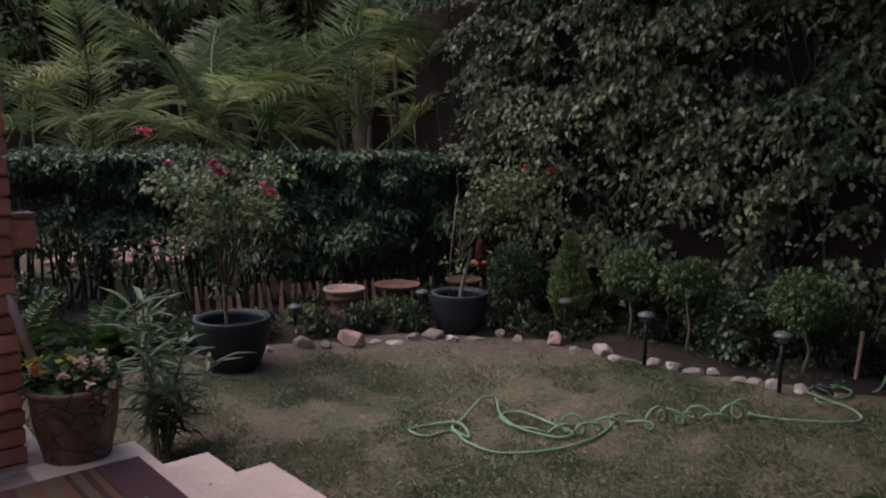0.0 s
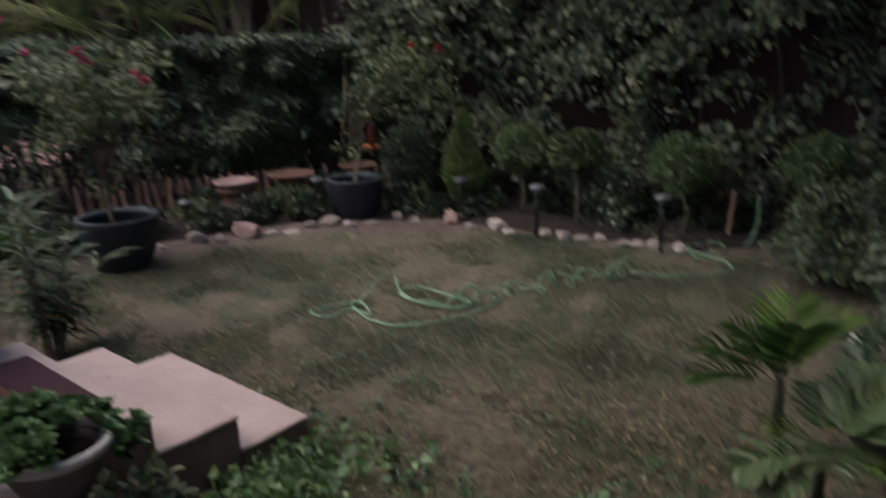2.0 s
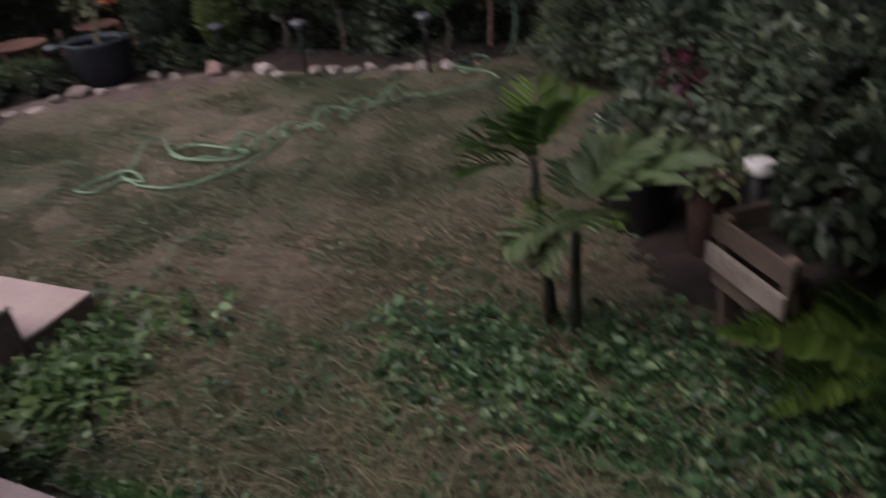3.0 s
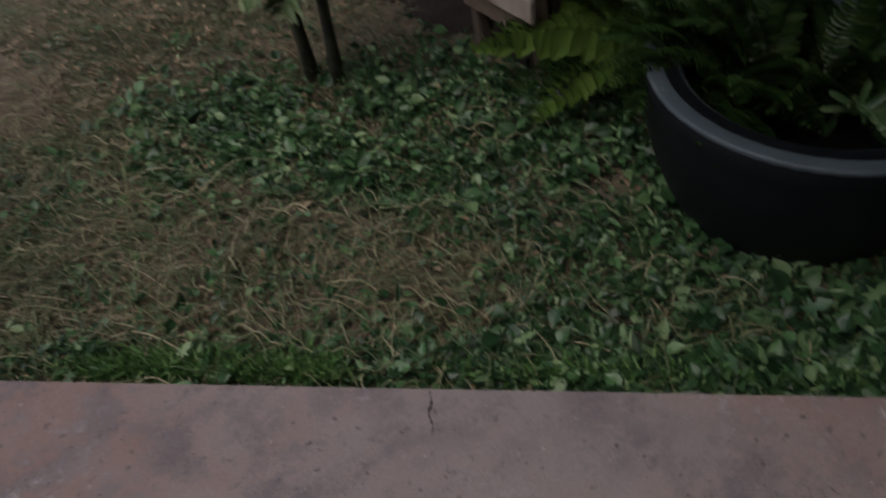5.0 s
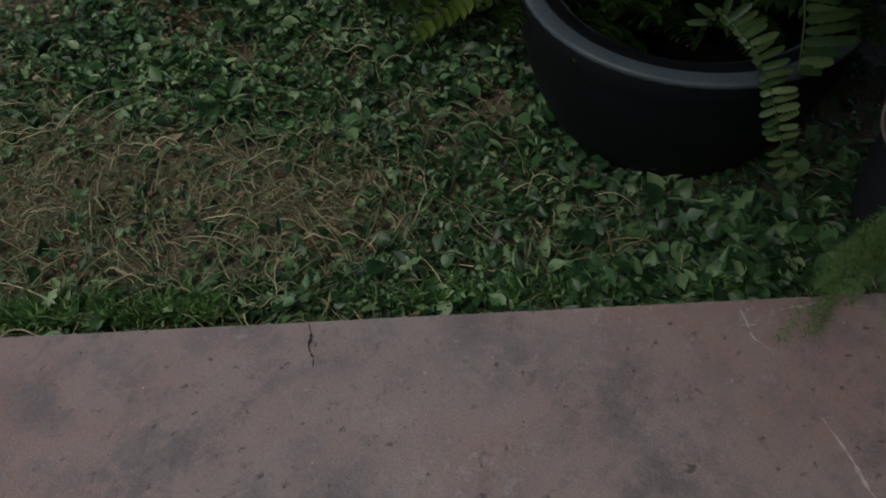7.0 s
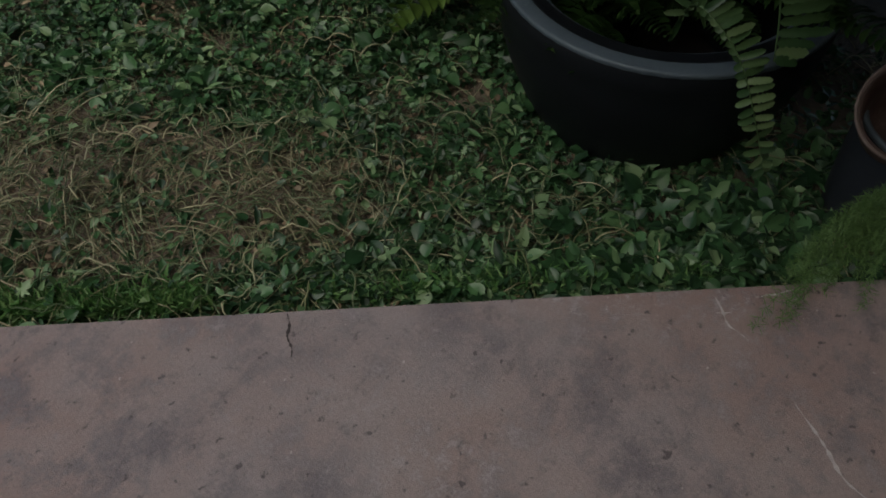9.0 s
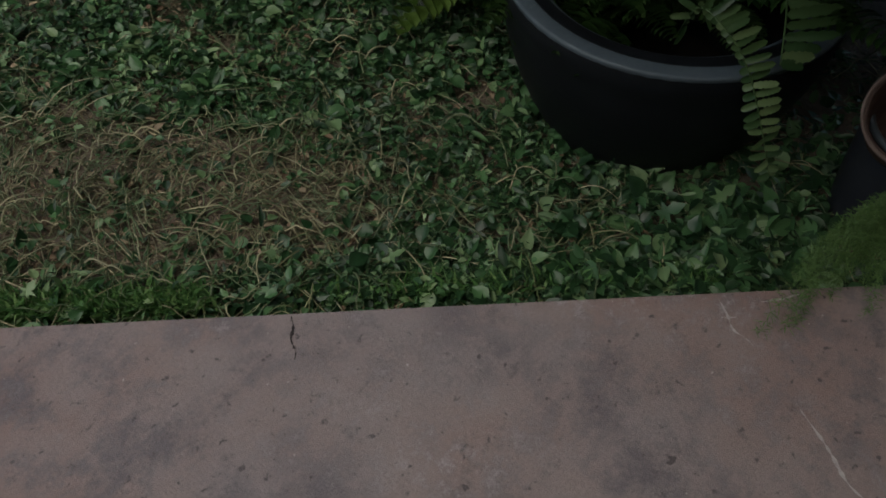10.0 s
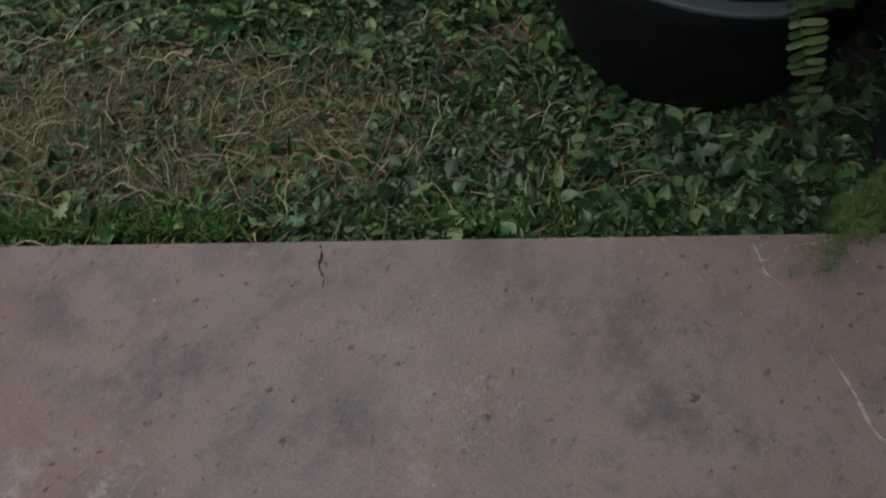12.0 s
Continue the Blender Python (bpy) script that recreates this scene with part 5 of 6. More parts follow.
fern((1.98, 1.05, .05), 26, 1, "dark sword fern beside the planter", .78, (30, 75), (-60, 200))
BROAD = [fern_frond(.62, 18, .13, .5, 20 + s, 2.3) for s in range(3)]
BROAD = [(as_mesh("rib", a), as_mesh("frond", b)) for a, b in BROAD]
broad = thing("fern", "bright green broad-leaved fern arching over the bed edge", "fern", pose(1.98, .98, .16), "ferns")
for k, (az, el, sc) in enumerate(((146, 34, .86), (172, 22, .72), (118, 40, .66), (200, 46, .6))):
    f = part("frond", BROAD[k % 3][1], M_NEWLEAF, broad, at=pose(0, 0, 0, -14 + 9 * k, -el, az) @ Matrix.Scale(sc, 4))
    part("rib", BROAD[k % 3][0], M_NEWLEAF, f)
fern((2.3, .85, .1), 26, 2, "dark green sword fern behind the big pot", 1.1, (20, 75))
fern((1.8, .62, .2), 40, 3, "dark sword fern growing in the charcoal pot", .62, (38, 86), (20, 250))
fern((2.5, .35, .2), 20, 4, "dark fern in the shade behind the pot", 1.1, (20, 75))
fern((1.74, .74, .34), 22, 6, "dark drooping fern leaning over the big pot rim", .42, (20, 75), (60, 215))
fern((-2.65, 5.45, .03), 26, 11, "dark arching fern beside the charcoal pot", 1.1, (20, 65))
fern((-2.2, 5.75, .03), 18, 12, "dark fern behind the charcoal pot", .7, (25, 65))
fern((-3.1, 5.0, .03), 22, 13, "dark arching fern in the border bed", 1.2, (25, 70))
fern((2.0, .36, .3), 16, 14, "fern arching over the far side of the pot", .7, (25, 60), (225, 345))


def pinnae(P, D, N, L, W):
    """Blunt oblong fern leaflets with toothed, slightly waved edges and a hollow rib."""
    P, T = np.asarray(P, float), unit(np.asarray(D, float))
    B = unit(np.cross(T, N))
    U = np.cross(B, T)
    L, W = (np.broadcast_to(np.asarray(a, float), (len(P),))[:, None] for a in (L, W))
    along = (0, .07, .18, .27, .38, .47, .58, .67, .77, .85, .93, 1)
    half = (.2, .85, .78, 1.06, .82, 1.06, .8, 1.0, .74, .84, .5, .08)
    rows = []
    for i, (t, h) in enumerate(zip(along, half)):
        c = P + T * L * t - U * L * .22 * t ** 2
        rows += [c + B * W * h / 2 + U * W * (.2 + .07 * (i % 2)), c, c - B * W * h / 2 + U * W * (.2 - .07 * (i % 2))]
    tri = []
    for i in range(len(along) - 1):
        a = 3 * i
        tri += [[a, a + 3, a + 4], [a, a + 4, a + 1], [a + 1, a + 4, a + 5], [a + 1, a + 5, a + 2]]
    V = np.stack(rows, 1).reshape(-1, 3)
    return V, (np.arange(len(P))[:, None, None] * len(rows) + np.array(tri)[None]).reshape(-1, 3)


def frond_along(line, pairs, width, seed, broad, sides=(1, -1), out=None):
    """A crinkled fern frond whose rib follows a line, its pinnae turned outward from the pot."""
    r = np.random.default_rng(seed)
    p = np.asarray(line, float)
    q, t = np.linspace(0, 1, len(p)), np.linspace(0, 1, 24)
    c = np.stack([np.interp(t, q, p[:, i]) for i in range(3)], 1)
    c[1:-1] = (c[:-2] + 2 * c[1:-1] + c[2:]) / 4
    u = np.linspace(.06, .99, pairs)
    P = np.stack([np.interp(u, t, c[:, i]) for i in range(3)], 1)
    T = unit(np.stack([np.interp(u, t, np.gradient(c[:, i])) for i in range(3)], 1))
    N = unit(np.array([-.75, -.45, .5]) + .22 * r.normal(size=P.shape))
    S = unit(np.cross(T, N))
    ln = width * np.clip(np.sin(np.pi * (.25 + .68 * u)) ** .7, .2, 1)
    shapes = []
    for sg in sides:
        D = (np.array(out) if out else sg * S) + T * .22 + .1 * r.normal(size=P.shape)
        grow = np.clip((u - .4) * 2.4, .22, 1.25) if sg > 0 else 1
        shapes.append(pinnae(P, D, N, ln * r.uniform(.85, 1.12, pairs) * grow, broad * r.uniform(.9, 1.1, pairs)))
    return tube(c, .0026 * (1.2 - .7 * t), 5, False), joined(shapes)


HANG_A = [(1.74, 0.4, 0.3), (1.587, 0.321, 0.5), (1.578, 0.276, 0.49), (1.578, 0.223, 0.455), (1.586, 0.184, 0.4), (1.59, 0.147, 0.33), (1.604, 0.114, 0.25), (1.619, 0.09, 0.18)]
HANG_B = [(1.95, 0.33, 0.36), (1.904, 0.28, 0.44), (1.806, 0.236, 0.445), (1.729, 0.2, 0.44), (1.677, 0.176, 0.425), (1.646, 0.16, 0.405)]
M_TRAIL = leaf("trailing_fern_pinna", [(0, (0.035, 0.085, 0.035)), (0.5, (0.07, 0.135, 0.055)), (1, (0.16, 0.24, 0.12))], 0.4, 0.25)
for label, line, pairs, width, seed, broad, sides, out in (("trailing fern frond hanging over the pot rim", HANG_A, 27, .05, 3, .0155, (1, -1), None), ("pale toothed fern frond lying over the pot rim", HANG_B, 12, .118, 8, .021, (-1,), (.66, -.75, .12))):
    hang = thing("fern", label, "fern", pose(0, 0, 0), "ferns")
    rib, lf = frond_along(line, pairs, width, seed, broad, sides, out)
    f = part("frond", lf, M_TRAIL, hang)
    part("rib", rib, M_TRAIL, f)
fern((1.97, .48, .2), 26, 16, "dark fern filling the charcoal pot", .6, (40, 86))

tapered_pot("plant_pot", "dark blue-grey plastic pot beside the big pot", (1.83, -.13, 0), .135, .29, .115, M_CHARCOAL, .012, .03)
# Rim clay a step paler than the pot body.
M_PALERIM = surface("paler_clay_rim", (0.13, 0.09, 0.075), (0.22, 0.17, 0.145), None, 14, 80, 0.8, 0.4)
tipped = thing("clay_pot", "brown clay pot with paler rim tipped inside a grey pot", "plant pot", pose(1.845, -.09, .22, 0, -38, 0))
part("body", lathe([(.001, 0), (.066, 0), (.072, .01), (.09, .1), (.1, .196), (.09, .196), (.08, .1), (.06, .02), (.001, .016)], 44), M_DARKCLAY, tipped)
part("rim", lathe([(.1, .192), (.1025, .197), (.1025, .201), (.0995, .2025), (.097, .201), (.094, .194)], 48), M_PALERIM, tipped, "thin paler rim")


def wisps(n, length, az, seed):
    """Fine thread-like foliage on thin stems that arch out to one side and trail."""
    r = np.random.default_rng(seed)
    P, D = [], []
    for k in range(n):
        a, q = math.radians(r.uniform(*az)), np.linspace(0.05, 1, 30)
        ln = length * r.uniform(.45, 1.1)
        x, z = ln * q, .3 * ln * q - .3 * ln * q ** 2 + r.uniform(0, .04) * np.sin(q * 3)
        c = np.stack([x * np.cos(a + .3 * q), x * np.sin(a + .3 * q), z], 1)
        for i in range(30):
            for j in range(16):
                P.append(c[i] + r.normal(0, .003, 3))
                D.append(r.normal(size=3) * np.array([1, 1, .7]))
    n = len(P)
    return blades(np.array(P), np.array(D), np.tile((0, 0, 1.0), (n, 1)), r.uniform(.007, .019, n), .0013)


asp = thing("asparagus_fern", "feathery asparagus fern trailing onto the terrace edge", "fern", pose(1.5, -.17, .41))
M_THREAD = leaf("asparagus_thread", [(0, (0.06, 0.13, 0.035)), (1, (0.13, 0.23, 0.08))], 0.5, 0.25)
for k in range(25):
    part("spray", wisps(1, .27, (138 + k * .9, 143 + k * .9), 5 + k), M_THREAD, asp)
for k in range(4):
    part("spray", wisps(1, .42 + .02 * k, (147 + k * 1.2, 150 + k * 1.2), (52, 61, 64, 71)[k]), M_THREAD, asp)

# ---------------------------------------------------------------- by the steps
bowl = thing("bowl_pot", "round grey pot with a thick pale rim", "plant pot", pose(*un(1.771, .83, TOP + .008)))
part("body", lathe([(.001, 0), (.07, 0), (.1, .05), (.13, .12), (.136, .134), (.12, .134), (.112, .1), (.07, .08)], 44), M_GREYPOT, bowl, "dull purple-grey body")
part("rim", lathe([(.134, .13), (.15, .136), (.157, .15), (.153, .161), (.138, .162), (.131, .152), (.13, .132)], 44), M_RIM, bowl, "thick pale rim")
part("potting_soil", lathe([(.001, .095), (.07, .097), (.113, .105)], 24), M_SOIL, bowl)
succ = thing("succulent", "grey-green fleshy rosettes crowding over the pot rim", "succulent", pose(*un(1.771, .83, TOP + .078)))
for k in range(170):
    if k < 74:
        a, q, low = rng.uniform(.1, 3.4), rng.random() ** .6, .06
    elif k < 146:
        right, ahead = rng.uniform(-.2, .0), rng.uniform(-.16, .14)
        x, y = .9 * right - .44 * ahead + .05, .44 * right + .9 * ahead + .01
        a, q, low = math.atan2(y, x), math.hypot(x, y) / .205, .085
    else:
        a, q, low = rng.uniform(.1, 1.3), rng.uniform(.95, 1.3), rng.uniform(-.03, .06)
    c = np.array([.205 * q * np.cos(a) - .05, .205 * q * np.sin(a) - .01, low + .06 * (1 - min(1, q * q)) + rng.uniform(0, .04)])
    ax = unit(np.array([c[0] * 2.2 + rng.normal(0, .25), c[1] * 2.2 + rng.normal(0, .25) - .1, .8]))
    e = unit(np.cross(ax, (1, .3, 0)))
    g = np.cross(ax, e)
    j = np.arange(18)
    D = e * np.cos(j * 2.4)[:, None] + g * np.sin(j * 2.4)[:, None] + ax * (.1 + .075 * j)[:, None]
    V, F = blades(np.repeat(c[None], 18, 0), D, np.repeat(ax[None], 18, 0), .042 * (1.1 - .035 * j), .034, .3, -.22, True)
    part("rosette", (V, np.where(F % 9 == 0, 0, F)), M_SUCC, succ)

shrub("leafy_shrub", "yellow-green leafy plant between pot and steps", un(1.74, 1.03, 0), (.13, .11, .17), 420, M_ROSE, .055, .03, seed=91, clear=.04, fine=True, lump=.45)
shrub("leafy_shrub", "pale broad-leaved plant against the terrace edge", un(1.42, .95, 0), (.1, .08, .17), 170, M_PALE, .075, .05, seed=92, clear=.05, fine=True, lump=.45)
chip = part("pebble", rock(.035, .022, .014, 77), STONE_TONES[2], at=pose(-.9, 2.87, .272, 0, 0, 40))
tagged(chip, "small grey stone chip lying on the pink step", "stone")
mat = tagged(part("door_mat", rough_block(.66, .5, .012, .004, 10, .003, 2), M_MAT, at=house_pose(2.46, .91, .4062)), "woven mat with plum, rust and olive stripes", "mat")

fp = tapered_pot("flower_pot", "cracked brown clay pot of begonias on the landing", (-1.41, 2.82, .406), .163, .29, .12, M_STONEPOT, .018, .03)
part("rim", lathe([(.158, .262), (.17, .266), (.176, .278), (.174, .291), (.164, .295), (.15, .292), (.148, .27)], 48, .004), M_STONEPOT, fp, "thick rolled rim")
beg = thing("begonia", "low begonia with yellow and blush flowers", "flower", pose(-1.41, 2.82, .65))
V, F = bush_leaves(640, (.15, .14, .1), .042, .036, .35, seed=31, fine=True)
part("leaves", (V + np.array([0, 0, .06]), F), M_BOX, beg)
V, F = bush_leaves(46, (.05, .06, .08), .04, .026, .35, seed=33, fine=True)
part("dry_leaves", (V + np.array([.15, -.06, .03]), F), M_DEAD, beg, "dry brown leaves")
each("flower", flower_heads([(rng.uniform(-.1, .03), rng.uniform(-.14, .02), rng.uniform(.11, .17)) for _ in range(14)], .022, 6, 4), M_PETAL_YELLOW, beg, "small yellow flowers")
each("flower", flower_heads([(rng.uniform(.03, .15), rng.uniform(-.16, .04), rng.uniform(.08, .17)) for _ in range(16)], .026, 6, 3), M_PETAL_CREAM, beg, "blush and white flowers")
ole = thing("oleander", "leggy plant with long narrow leaves beside the steps", "shrub", pose(-1.49, 3.75, 0))
Ps, Ds = [], []
for k in range(8):
    a, q = k * 2.4, np.linspace(0, 1, 7)
    rr, h = .05 + .022 * (k * 3 % 10), .38 + .05 * (k * 7 % 10)
    c = np.stack([.04 * np.cos(a) + rr * np.cos(a) * q ** 1.6 + .03 * q * q, .04 * np.sin(a) + rr * np.sin(a) * q ** 1.6, h * q], 1)
    part("stem", tube(c, .009 - .005 * q, 6, False), M_PALEBARK, ole)
    for s in np.linspace(.3, 1, 9):
        p = np.array([np.interp(s, q, c[:, i]) for i in range(3)])
        for w in range(3):
            b0 = s * 9 + w * 2.1 + rng.normal(0, .25)
            Ps.append(p)
            Ds.append((np.cos(b0), np.sin(b0), .9 * s + rng.normal(0, .3) - .15))
n = len(Ps)
part("leaves", blades(np.array(Ps), np.array(Ds), np.tile((0, 0, 1.0), (n, 1)), rng.uniform(.1, .24, n), rng.uniform(.022, .038, n), .2, .4, True), M_LANCE, ole)
tubeob = thing("garden_tool", "grey tube with an orange end leaning between pillar and flower pot", "garden tool", pose(-1.5, 2.72, .72))
part("shaft", tube(np.array([(-.12, .01, .42), (-.065, .005, .26), (0, 0, .07)]), .017, 10), M_GREYTUBE, tubeob)
part("tip", tube(np.array([(-.002, 0, .075), (.008, 0, .045), (.014, 0, .03)]), .0195, 10), M_FEEDER_ORANGE, tubeob, "orange end")


# ---------------------------------------------------------------- lawn growth
def lawn_mask(x, y):
    n = (x + y) * .70711
    u = (-x + y) * .70711
    ok = (n > EDGE_N + EDGE_SLOPE * (u - EDGE_U) + .022) & (x < side_bed_x(y) + .05 * np.sin(x * 90 + y * 57)) & (y < edge_y(x) - .05)
    ok &= ~((u > 1.96) & (u < 3.0) & (n < 1.86))
    return ok


def grass():
    n = 560000
    x, y = rng.uniform(-3.5, 4.0, n), rng.uniform(-1.0, 6.5, n)
    thick = .3 + .35 * flat_noise(x, y, 2.0, 11) + .25 * flat_noise(x, y, 7, 12)
    bare = np.exp(-(((x + .2) / .9) ** 2 + ((y - 5.7) / .45) ** 2)) + 1.4 * np.exp(-(((x - 2.15) / .42) ** 2 + ((y - 1.75) / .6) ** 2))
    bare = bare + .75 * np.exp(-((edge_y(x) - y) / .3) ** 2) * np.clip((x + 2.1) / .5, 0, 1) * np.clip((1.25 - x) / .8, 0, 1)
    keep = lawn_mask(x, y) & (rng.random(n) < np.clip(.4 * thick + .84 - bare, .25 * (bare < .6) + .05, 1))
    x, y = x[keep], y[keep]
    n = len(x)
    P = np.stack([x, y, np.full(n, -.004)], 1)
    D = np.stack([rng.normal(0, .75, n), rng.normal(0, .75, n), rng.uniform(.25, 1, n)], 1)
    L, W = rng.uniform(.018, .052, n) * (1 + .35 * flat_noise(x, y, 5, 14)), rng.uniform(.0022, .0044, n)
    T = unit(D)
    B = unit(np.cross(T, rng.normal(size=(n, 3)))) * W[:, None] / 2
    V = np.stack([P - B, P + B, P + T * L[:, None] * .6 + B * .7, P + T * L[:, None] * .9 - np.array([0, 0, .25]) * L[:, None]], 1).reshape(-1, 3)
    F = (np.arange(n)[:, None, None] * 4 + np.array([[0, 1, 2], [0, 2, 3]])).reshape(-1, 3)
    return V, F


tagged(part("lawn_grass", grass(), M_GRASS), "short patchy lawn grass, green and straw", "grass", kind="stuff")


def clover():
    """Small flat-leaved clumps among the lawn grass."""
    n = 16000
    x, y = rng.uniform(-3.3, 3.6, n), rng.uniform(.4, 6.4, n)
    bare = np.exp(-(((x + .2) / .9) ** 2 + ((y - 5.7) / .45) ** 2))
    keep = lawn_mask(x, y) & ((x + y) * .70711 > 2.35) & (rng.random(n) < .28 + .4 * flat_noise(x, y, 2.4, 51) + .3 * flat_noise(x, y, 8, 52) - .8 * bare)
    x, y = np.repeat(x[keep], 7), np.repeat(y[keep], 7)
    k = len(x)
    a = rng.uniform(0, 6.28, k)
    P = np.stack([x + rng.normal(0, .018, k), y + rng.normal(0, .018, k), rng.uniform(.006, .03, k)], 1)
    return blades(P, np.stack([np.cos(a), np.sin(a), rng.uniform(-.2, .6, k)], 1), np.stack([rng.normal(0, .4, k), rng.normal(0, .4, k), np.ones(k)], 1), rng.uniform(.01, .024, k), rng.uniform(.006, .014, k))


tagged(part("lawn_clover", clover(), M_CLOVER), "small grey-green clover clumps in the lawn", "clover", kind="stuff")


def spot(u, n, u0, n0, su, sn):
    return np.exp(-(((u - u0) / su) ** 2 + ((n - n0) / sn) ** 2))


def weed_density(x, y):
    u, n = (-x + y) * .70711, (x + y) * .70711
    patch = spot(u, n, -.05, 1.98, .6, .28) * 2.0 + spot(u, n, .6, 1.9, .3, .2) * .5 + spot(u, n, -.65, 1.6, .42, .42) * 1.6
    patch += spot(u, n, -1.2, 1.1, .55, .4) * 2.0 + spot(u, n, 1.78, 1.45, .2, .3) * 1.8 + spot(u, n, -.3, 1.35, .5, .3) * .2
    patch += np.exp(-((n - EDGE_N - EDGE_SLOPE * (u - EDGE_U) - .29) / .05) ** 2) * .22
    patch *= 1 + .6 * flat_noise(x, y, 7, 21) + .3 * flat_noise(x, y, 19, 22)
    return patch + .07 * (n < 1.95) + .03 * (n < 2.6)


def weeds(by_steps):
    """Low tufts of small oval leaves on short stalks, taller in the middle of each tuft."""
    n = 26000
    x, y = rng.uniform(-1.2, 2.9, n), rng.uniform(-1.0, 3.6, n)
    here = spot((y - x) * .70711, (x + y) * .70711, 1.75, 1.52, .3, .45) > .35
    keep = lawn_mask(x, y) & (here == by_steps) & (rng.random(n) < np.clip(weed_density(x, y), 0, 1.2) * .75)
    k = 0 if by_steps else 300
    u0, n0 = rng.uniform(-1.2, 1.3, k), np.abs(rng.normal(0, .06, k)) + .24
    n0 = n0 + EDGE_N + EDGE_SLOPE * (u0 - EDGE_U)
    x, y = np.concatenate([x[keep], (n0 - u0) * .70711]), np.concatenate([y[keep], (n0 + u0) * .70711])
    m = 11
    cx, cy = np.repeat(x, m), np.repeat(y, m)
    k = len(cx)
    R, H, S = (np.repeat(v, m) for v in (rng.uniform(.02, .06, len(x)), rng.uniform(.015, .095, len(x)) * (1 + 1.2 * spot((y - x) * .70711, (x + y) * .70711, 1.72, 1.55, .27, .42)), np.exp(np.minimum(rng.normal(-.12, .36, len(x)), .38)) * (1 + .55 * spot((y - x) * .70711, (x + y) * .70711, -1.1, 1.1, .4, .3) + .5 * spot((y - x) * .70711, (x + y) * .70711, 1.72, 1.55, .27, .42))))
    a, q = rng.uniform(0, 6.28, k), rng.random(k) ** .6
    P = np.stack([cx + R * q * np.cos(a), cy + R * q * np.sin(a), .004 + H * (1 - .75 * q * q) * rng.uniform(.35, 1, k)], 1)
    D = np.stack([np.cos(a) + rng.normal(0, .4, k), np.sin(a) + rng.normal(0, .4, k), rng.uniform(-.35, 1.0, k)], 1)
    N = np.stack([rng.normal(0, .5, k), rng.normal(0, .5, k), np.ones(k)], 1)
    ok = (P[:, 0] + P[:, 1]) * .70711 > EDGE_N + EDGE_SLOPE * ((P[:, 1] - P[:, 0]) * .70711 - EDGE_U) + .004
    L = (.013 + .024 * rng.random(k) ** 1.4) * S
    cut = ok & (rng.random(k) < .14)
    ok &= ~cut
    oval = blades(P[ok], D[ok], N[ok], L[ok], (L * np.where(rng.random(k) < .35, rng.uniform(.2, .35, k), rng.uniform(.45, .85, k)))[ok], .2, .2, True)
    return joined([oval, lobed(P[cut], D[cut], N[cut], L[cut] * .8)])


tagged(part("weed_cover", weeds(False), M_WEED), "low green broad-leaved weeds spreading over the lawn edge", "weeds", kind="stuff")
M_LUSH = leaf("lush_weed_leaf", [(0, (0.05, 0.1, 0.04)), (0.6, (0.1, 0.19, 0.07)), (1, (0.2, 0.31, 0.13))], 0.4, 0.3, 3.0)
tagged(part("step_weeds", weeds(True), M_LUSH), "taller lush weeds beside the garden steps", "weeds", kind="stuff")


def ledge_grass():
    """A strip of fine bright grass along the foot of the terrace."""
    n = 16000
    u = np.where(rng.random(n) < .88, rng.uniform(.02, 1.4, n), rng.uniform(-1.0, .1, n))
    m = .25 + np.abs(rng.normal(0, .026, n))
    thin = rng.random(n) < .55 + .5 * flat_noise(u, u * 0, 11, 61)
    u, m = u[thin], m[thin]
    n = len(u)
    v = m + EDGE_N + EDGE_SLOPE * (u - EDGE_U)
    P = np.stack([(v - u) * .70711, (v + u) * .70711, rng.uniform(.0, .06, n)], 1)
    D = np.stack([rng.normal(0, .6, n), rng.normal(0, .6, n), rng.uniform(.4, 1.2, n)], 1)
    return blades(P, D, rng.normal(size=(n, 3)), rng.uniform(.014, .042, n), rng.uniform(.003, .0095, n), .1, .3)


tagged(part("ledge_grass", ledge_grass(), leaf("fresh_grass", [(0, (0.06, 0.15, 0.05)), (0.6, (0.11, 0.24, 0.08)), (1, (0.22, 0.36, 0.15))], 0.4, 0.3)), "strip of fresh green grass at the terrace foot", "grass", kind="stuff")


def runners():
    out = []
    for k in range(3300):
        for _ in range(9):
            x, y = rng.uniform(-.8, 2.4), rng.uniform(-.4, 3.2)
            if lawn_mask(np.array([x]), np.array([y]))[0] and (x + y) * .70711 < 2.0 + rng.normal(0, .2) and rng.random() < .85 - .65 * min(1.0, weed_density(np.array([x]), np.array([y]))[0]):
                break
        else:
            continue
        m, a = 9, rng.uniform(0, 6.28)
        a = a + np.cumsum(rng.normal(0, .3 if k % 2 else .13, m))
        st = rng.uniform(.005, .017) if k % 2 else rng.uniform(.013, .034)
        px, py = x + np.cumsum(np.cos(a)) * st, y + np.cumsum(np.sin(a)) * st
        good = (px + py) * .70711 > EDGE_N + EDGE_SLOPE * ((py - px) * .70711 - EDGE_U) + .006
        if not good.all():
            continue
        pz = .014 + .045 * np.sin(np.linspace(0, np.pi, m)) * rng.random() + rng.uniform(0, .02)
        out.append(tube(np.stack([px, py, pz], 1), np.linspace(1.2, .6, m) * rng.uniform(.0007, .002), 4, False))
    return joined(out)


tagged(part("dry_runners", runners(), M_STRAW), "tangle of dry creeping stems on the soil", "weeds", kind="stuff")


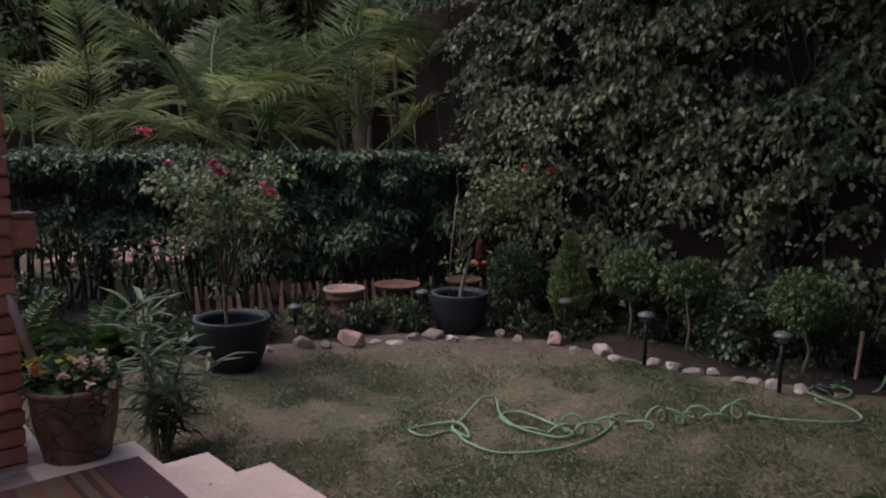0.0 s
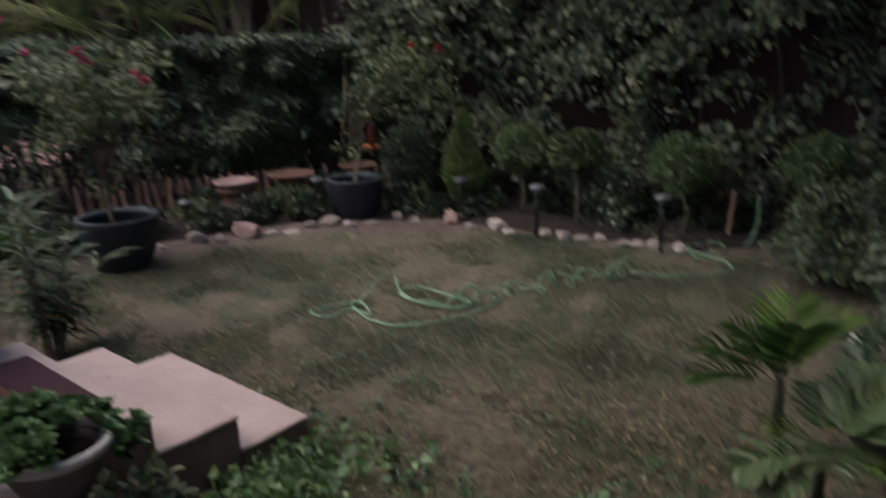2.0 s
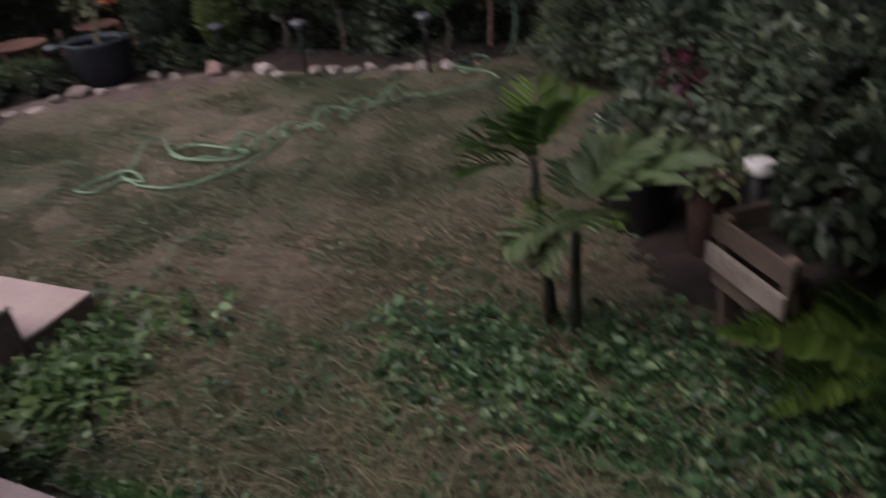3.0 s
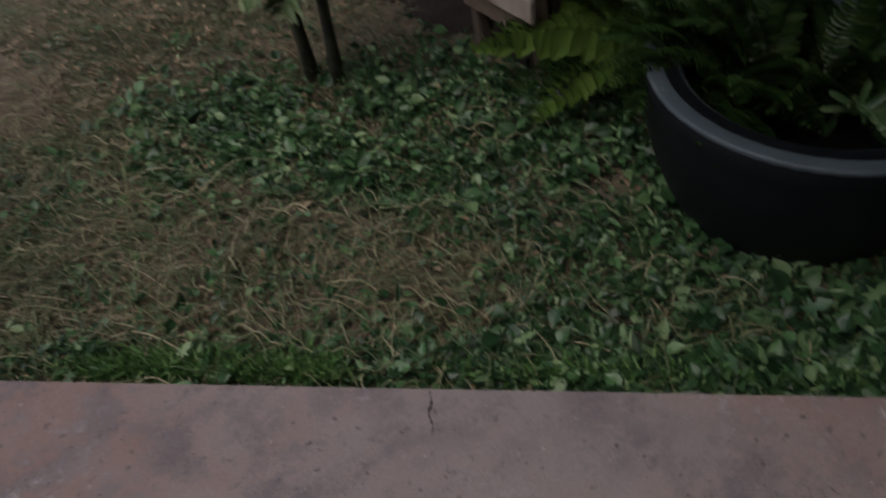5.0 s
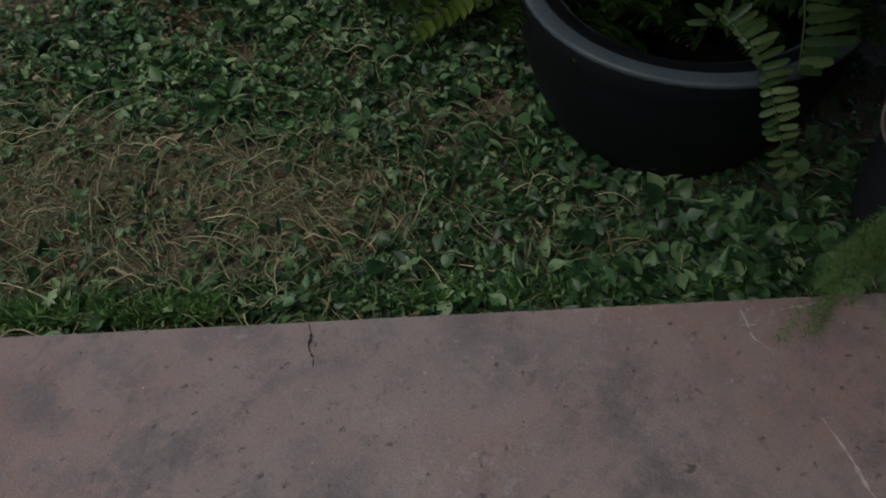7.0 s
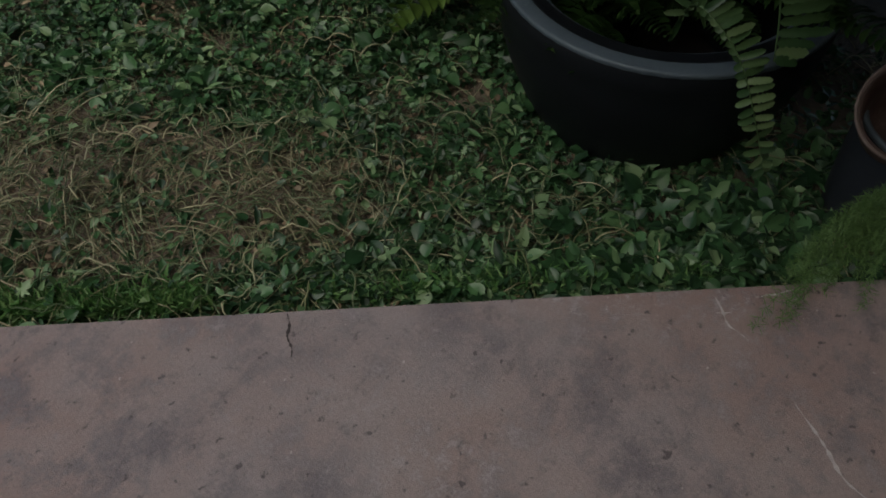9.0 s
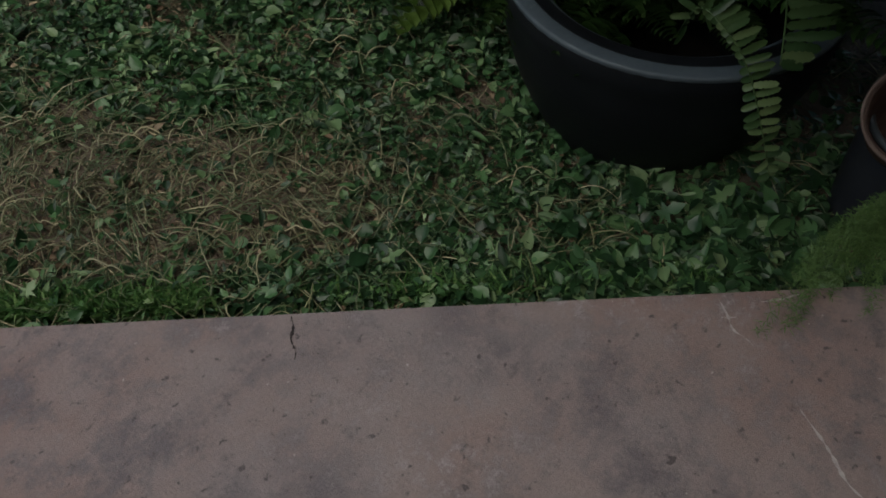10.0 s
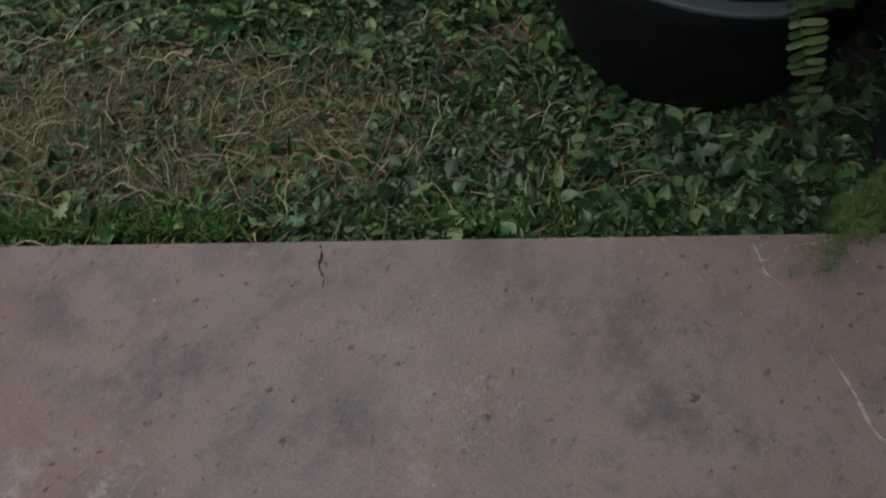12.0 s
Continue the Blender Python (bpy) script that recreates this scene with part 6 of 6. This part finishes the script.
def stolons():
    """Thicker half-green creeping stems that run over the weeds and root at their joints."""
    r = np.random.default_rng(77)
    out = []
    for k in range(1300):
        u, v = r.uniform(-1.2, 1.35), .26 + .85 * r.random() ** 1.3
        n = v + EDGE_N + EDGE_SLOPE * (u - EDGE_U)
        x, y = (n - u) * .70711, (n + u) * .70711
        if r.random() < .5 * weed_density(np.array([x]), np.array([y]))[0] or not lawn_mask(np.array([x]), np.array([y]))[0]:
            continue
        m = 12
        a = r.uniform(0, 6.28) + np.cumsum(r.normal(0, .3, m))
        st = r.uniform(.004, .015)
        px, py = x + np.cumsum(np.cos(a)) * st, y + np.cumsum(np.sin(a)) * st
        if not ((px + py) * .70711 > EDGE_N + EDGE_SLOPE * ((py - px) * .70711 - EDGE_U) + .01).all() or np.hypot(px - 1.84, py - .482).min() < .33:
            continue
        pz = .03 + .018 * np.abs(np.sin(np.linspace(0, np.pi * r.uniform(1, 3), m))) + r.uniform(0, .035)
        out.append(tube(np.stack([px, py, pz], 1), np.linspace(1.15, .7, m) * r.uniform(.0011, .0021), 5, False))
    return joined(out)


M_STOLON = leaf("green_stem", [(0, (0.06, 0.1, 0.05)), (0.5, (0.12, 0.165, 0.09)), (0.8, (0.22, 0.24, 0.15)), (1, (0.4, 0.38, 0.27))], 0.5, 0.1, 4.0)
tagged(part("creeping_stems", stolons(), M_STOLON), "pale green creeping stems running over the weeds", "weeds", kind="stuff")


def straw():
    """Dry cut blades lying every way on the soil near the terrace."""
    n = 170000
    x, y = rng.uniform(-1.0, 2.4, n), rng.uniform(-.6, 3.4, n)
    keep = lawn_mask(x, y) & ((x + y) * .70711 < 2.1 + rng.normal(0, .25, n)) & (rng.random(n) < .85 - .8 * np.clip(weed_density(x, y), 0, 1) + .2 * flat_noise(x, y, 6, 31))
    x, y = x[keep], y[keep]
    n = len(x)
    a = rng.uniform(0, 6.28, n)
    T = unit(np.stack([np.cos(a), np.sin(a), rng.normal(0, .22, n)], 1))
    B = np.stack([-np.sin(a), np.cos(a), rng.normal(0, .3, n)], 1) * rng.uniform(.0006, .002, n)[:, None]
    P = np.stack([x, y, rng.uniform(.004, .03, n)], 1)
    L = (.008 + .05 * rng.random(n) ** 2)[:, None]
    bend = np.stack([-np.sin(a), np.cos(a), a * 0], 1) * rng.normal(0, .12, n)[:, None] * L
    V = np.stack([P - B, P + B, P + T * L * .5 + bend + B, P + T * L * .5 + bend - B, P + T * L], 1).reshape(-1, 3)
    F = (np.arange(n)[:, None, None] * 5 + np.array([[0, 1, 2], [0, 2, 3], [3, 2, 4]])).reshape(-1, 3)
    return V, F


M_DEBRIS = leaf("grass_debris", [(0, (0.06, 0.068, 0.04)), (0.4, (0.14, 0.128, 0.085)), (0.75, (0.25, 0.22, 0.15)), (1, (0.42, 0.36, 0.26))], 0.75, 0.1, 4.0)
tagged(part("cut_straw", straw(), M_DEBRIS), "dry cut grass blades strewn on the soil", "straw", kind="stuff")


def bed_growth():
    """Seedlings and fallen leaves on the border soil."""
    n = 9000
    x, t = rng.uniform(-3.4, 3.6, n), rng.uniform(.0, 1.0, n)
    y = edge_y(x) + .12 + 1.3 * t
    keep = rng.random(n) < .35 + .5 * flat_noise(x, y, 4, 41)
    x, y = x[keep], y[keep]
    n = len(x)
    a = rng.uniform(0, 6.28, n)
    return blades(np.stack([x, y, .055 + .07 * rng.random(n) ** 2], 1), np.stack([np.cos(a), np.sin(a), rng.uniform(-.2, .8, n)], 1), np.stack([rng.normal(0, .5, n), rng.normal(0, .5, n), np.ones(n)], 1), rng.uniform(.02, .06, n), rng.uniform(.012, .028, n))


tagged(part("bed_seedlings", bed_growth(), M_HEDGE), "small seedlings and leaves over the border soil", "weeds", kind="stuff")


def litter():
    n = 7000
    x, y = rng.uniform(-.6, 2.3, n), rng.uniform(-.3, 3.0, n)
    keep = lawn_mask(x, y)
    x, y = x[keep], y[keep]
    n = len(x)
    P = np.stack([x, y, rng.uniform(.01, .035, n)], 1)
    a = rng.uniform(0, 6.28, n)
    return blades(P, np.stack([np.cos(a), np.sin(a), rng.normal(0, .25, n)], 1), np.stack([rng.normal(0, .3, n), rng.normal(0, .3, n), np.ones(n)], 1), .008 + .026 * rng.random(n) ** 2, rng.uniform(.005, .016, n), .3, .2, True)


tagged(part("leaf_litter", litter(), M_DEAD), "scattered dry brown fallen leaves", "leaf litter", kind="stuff")
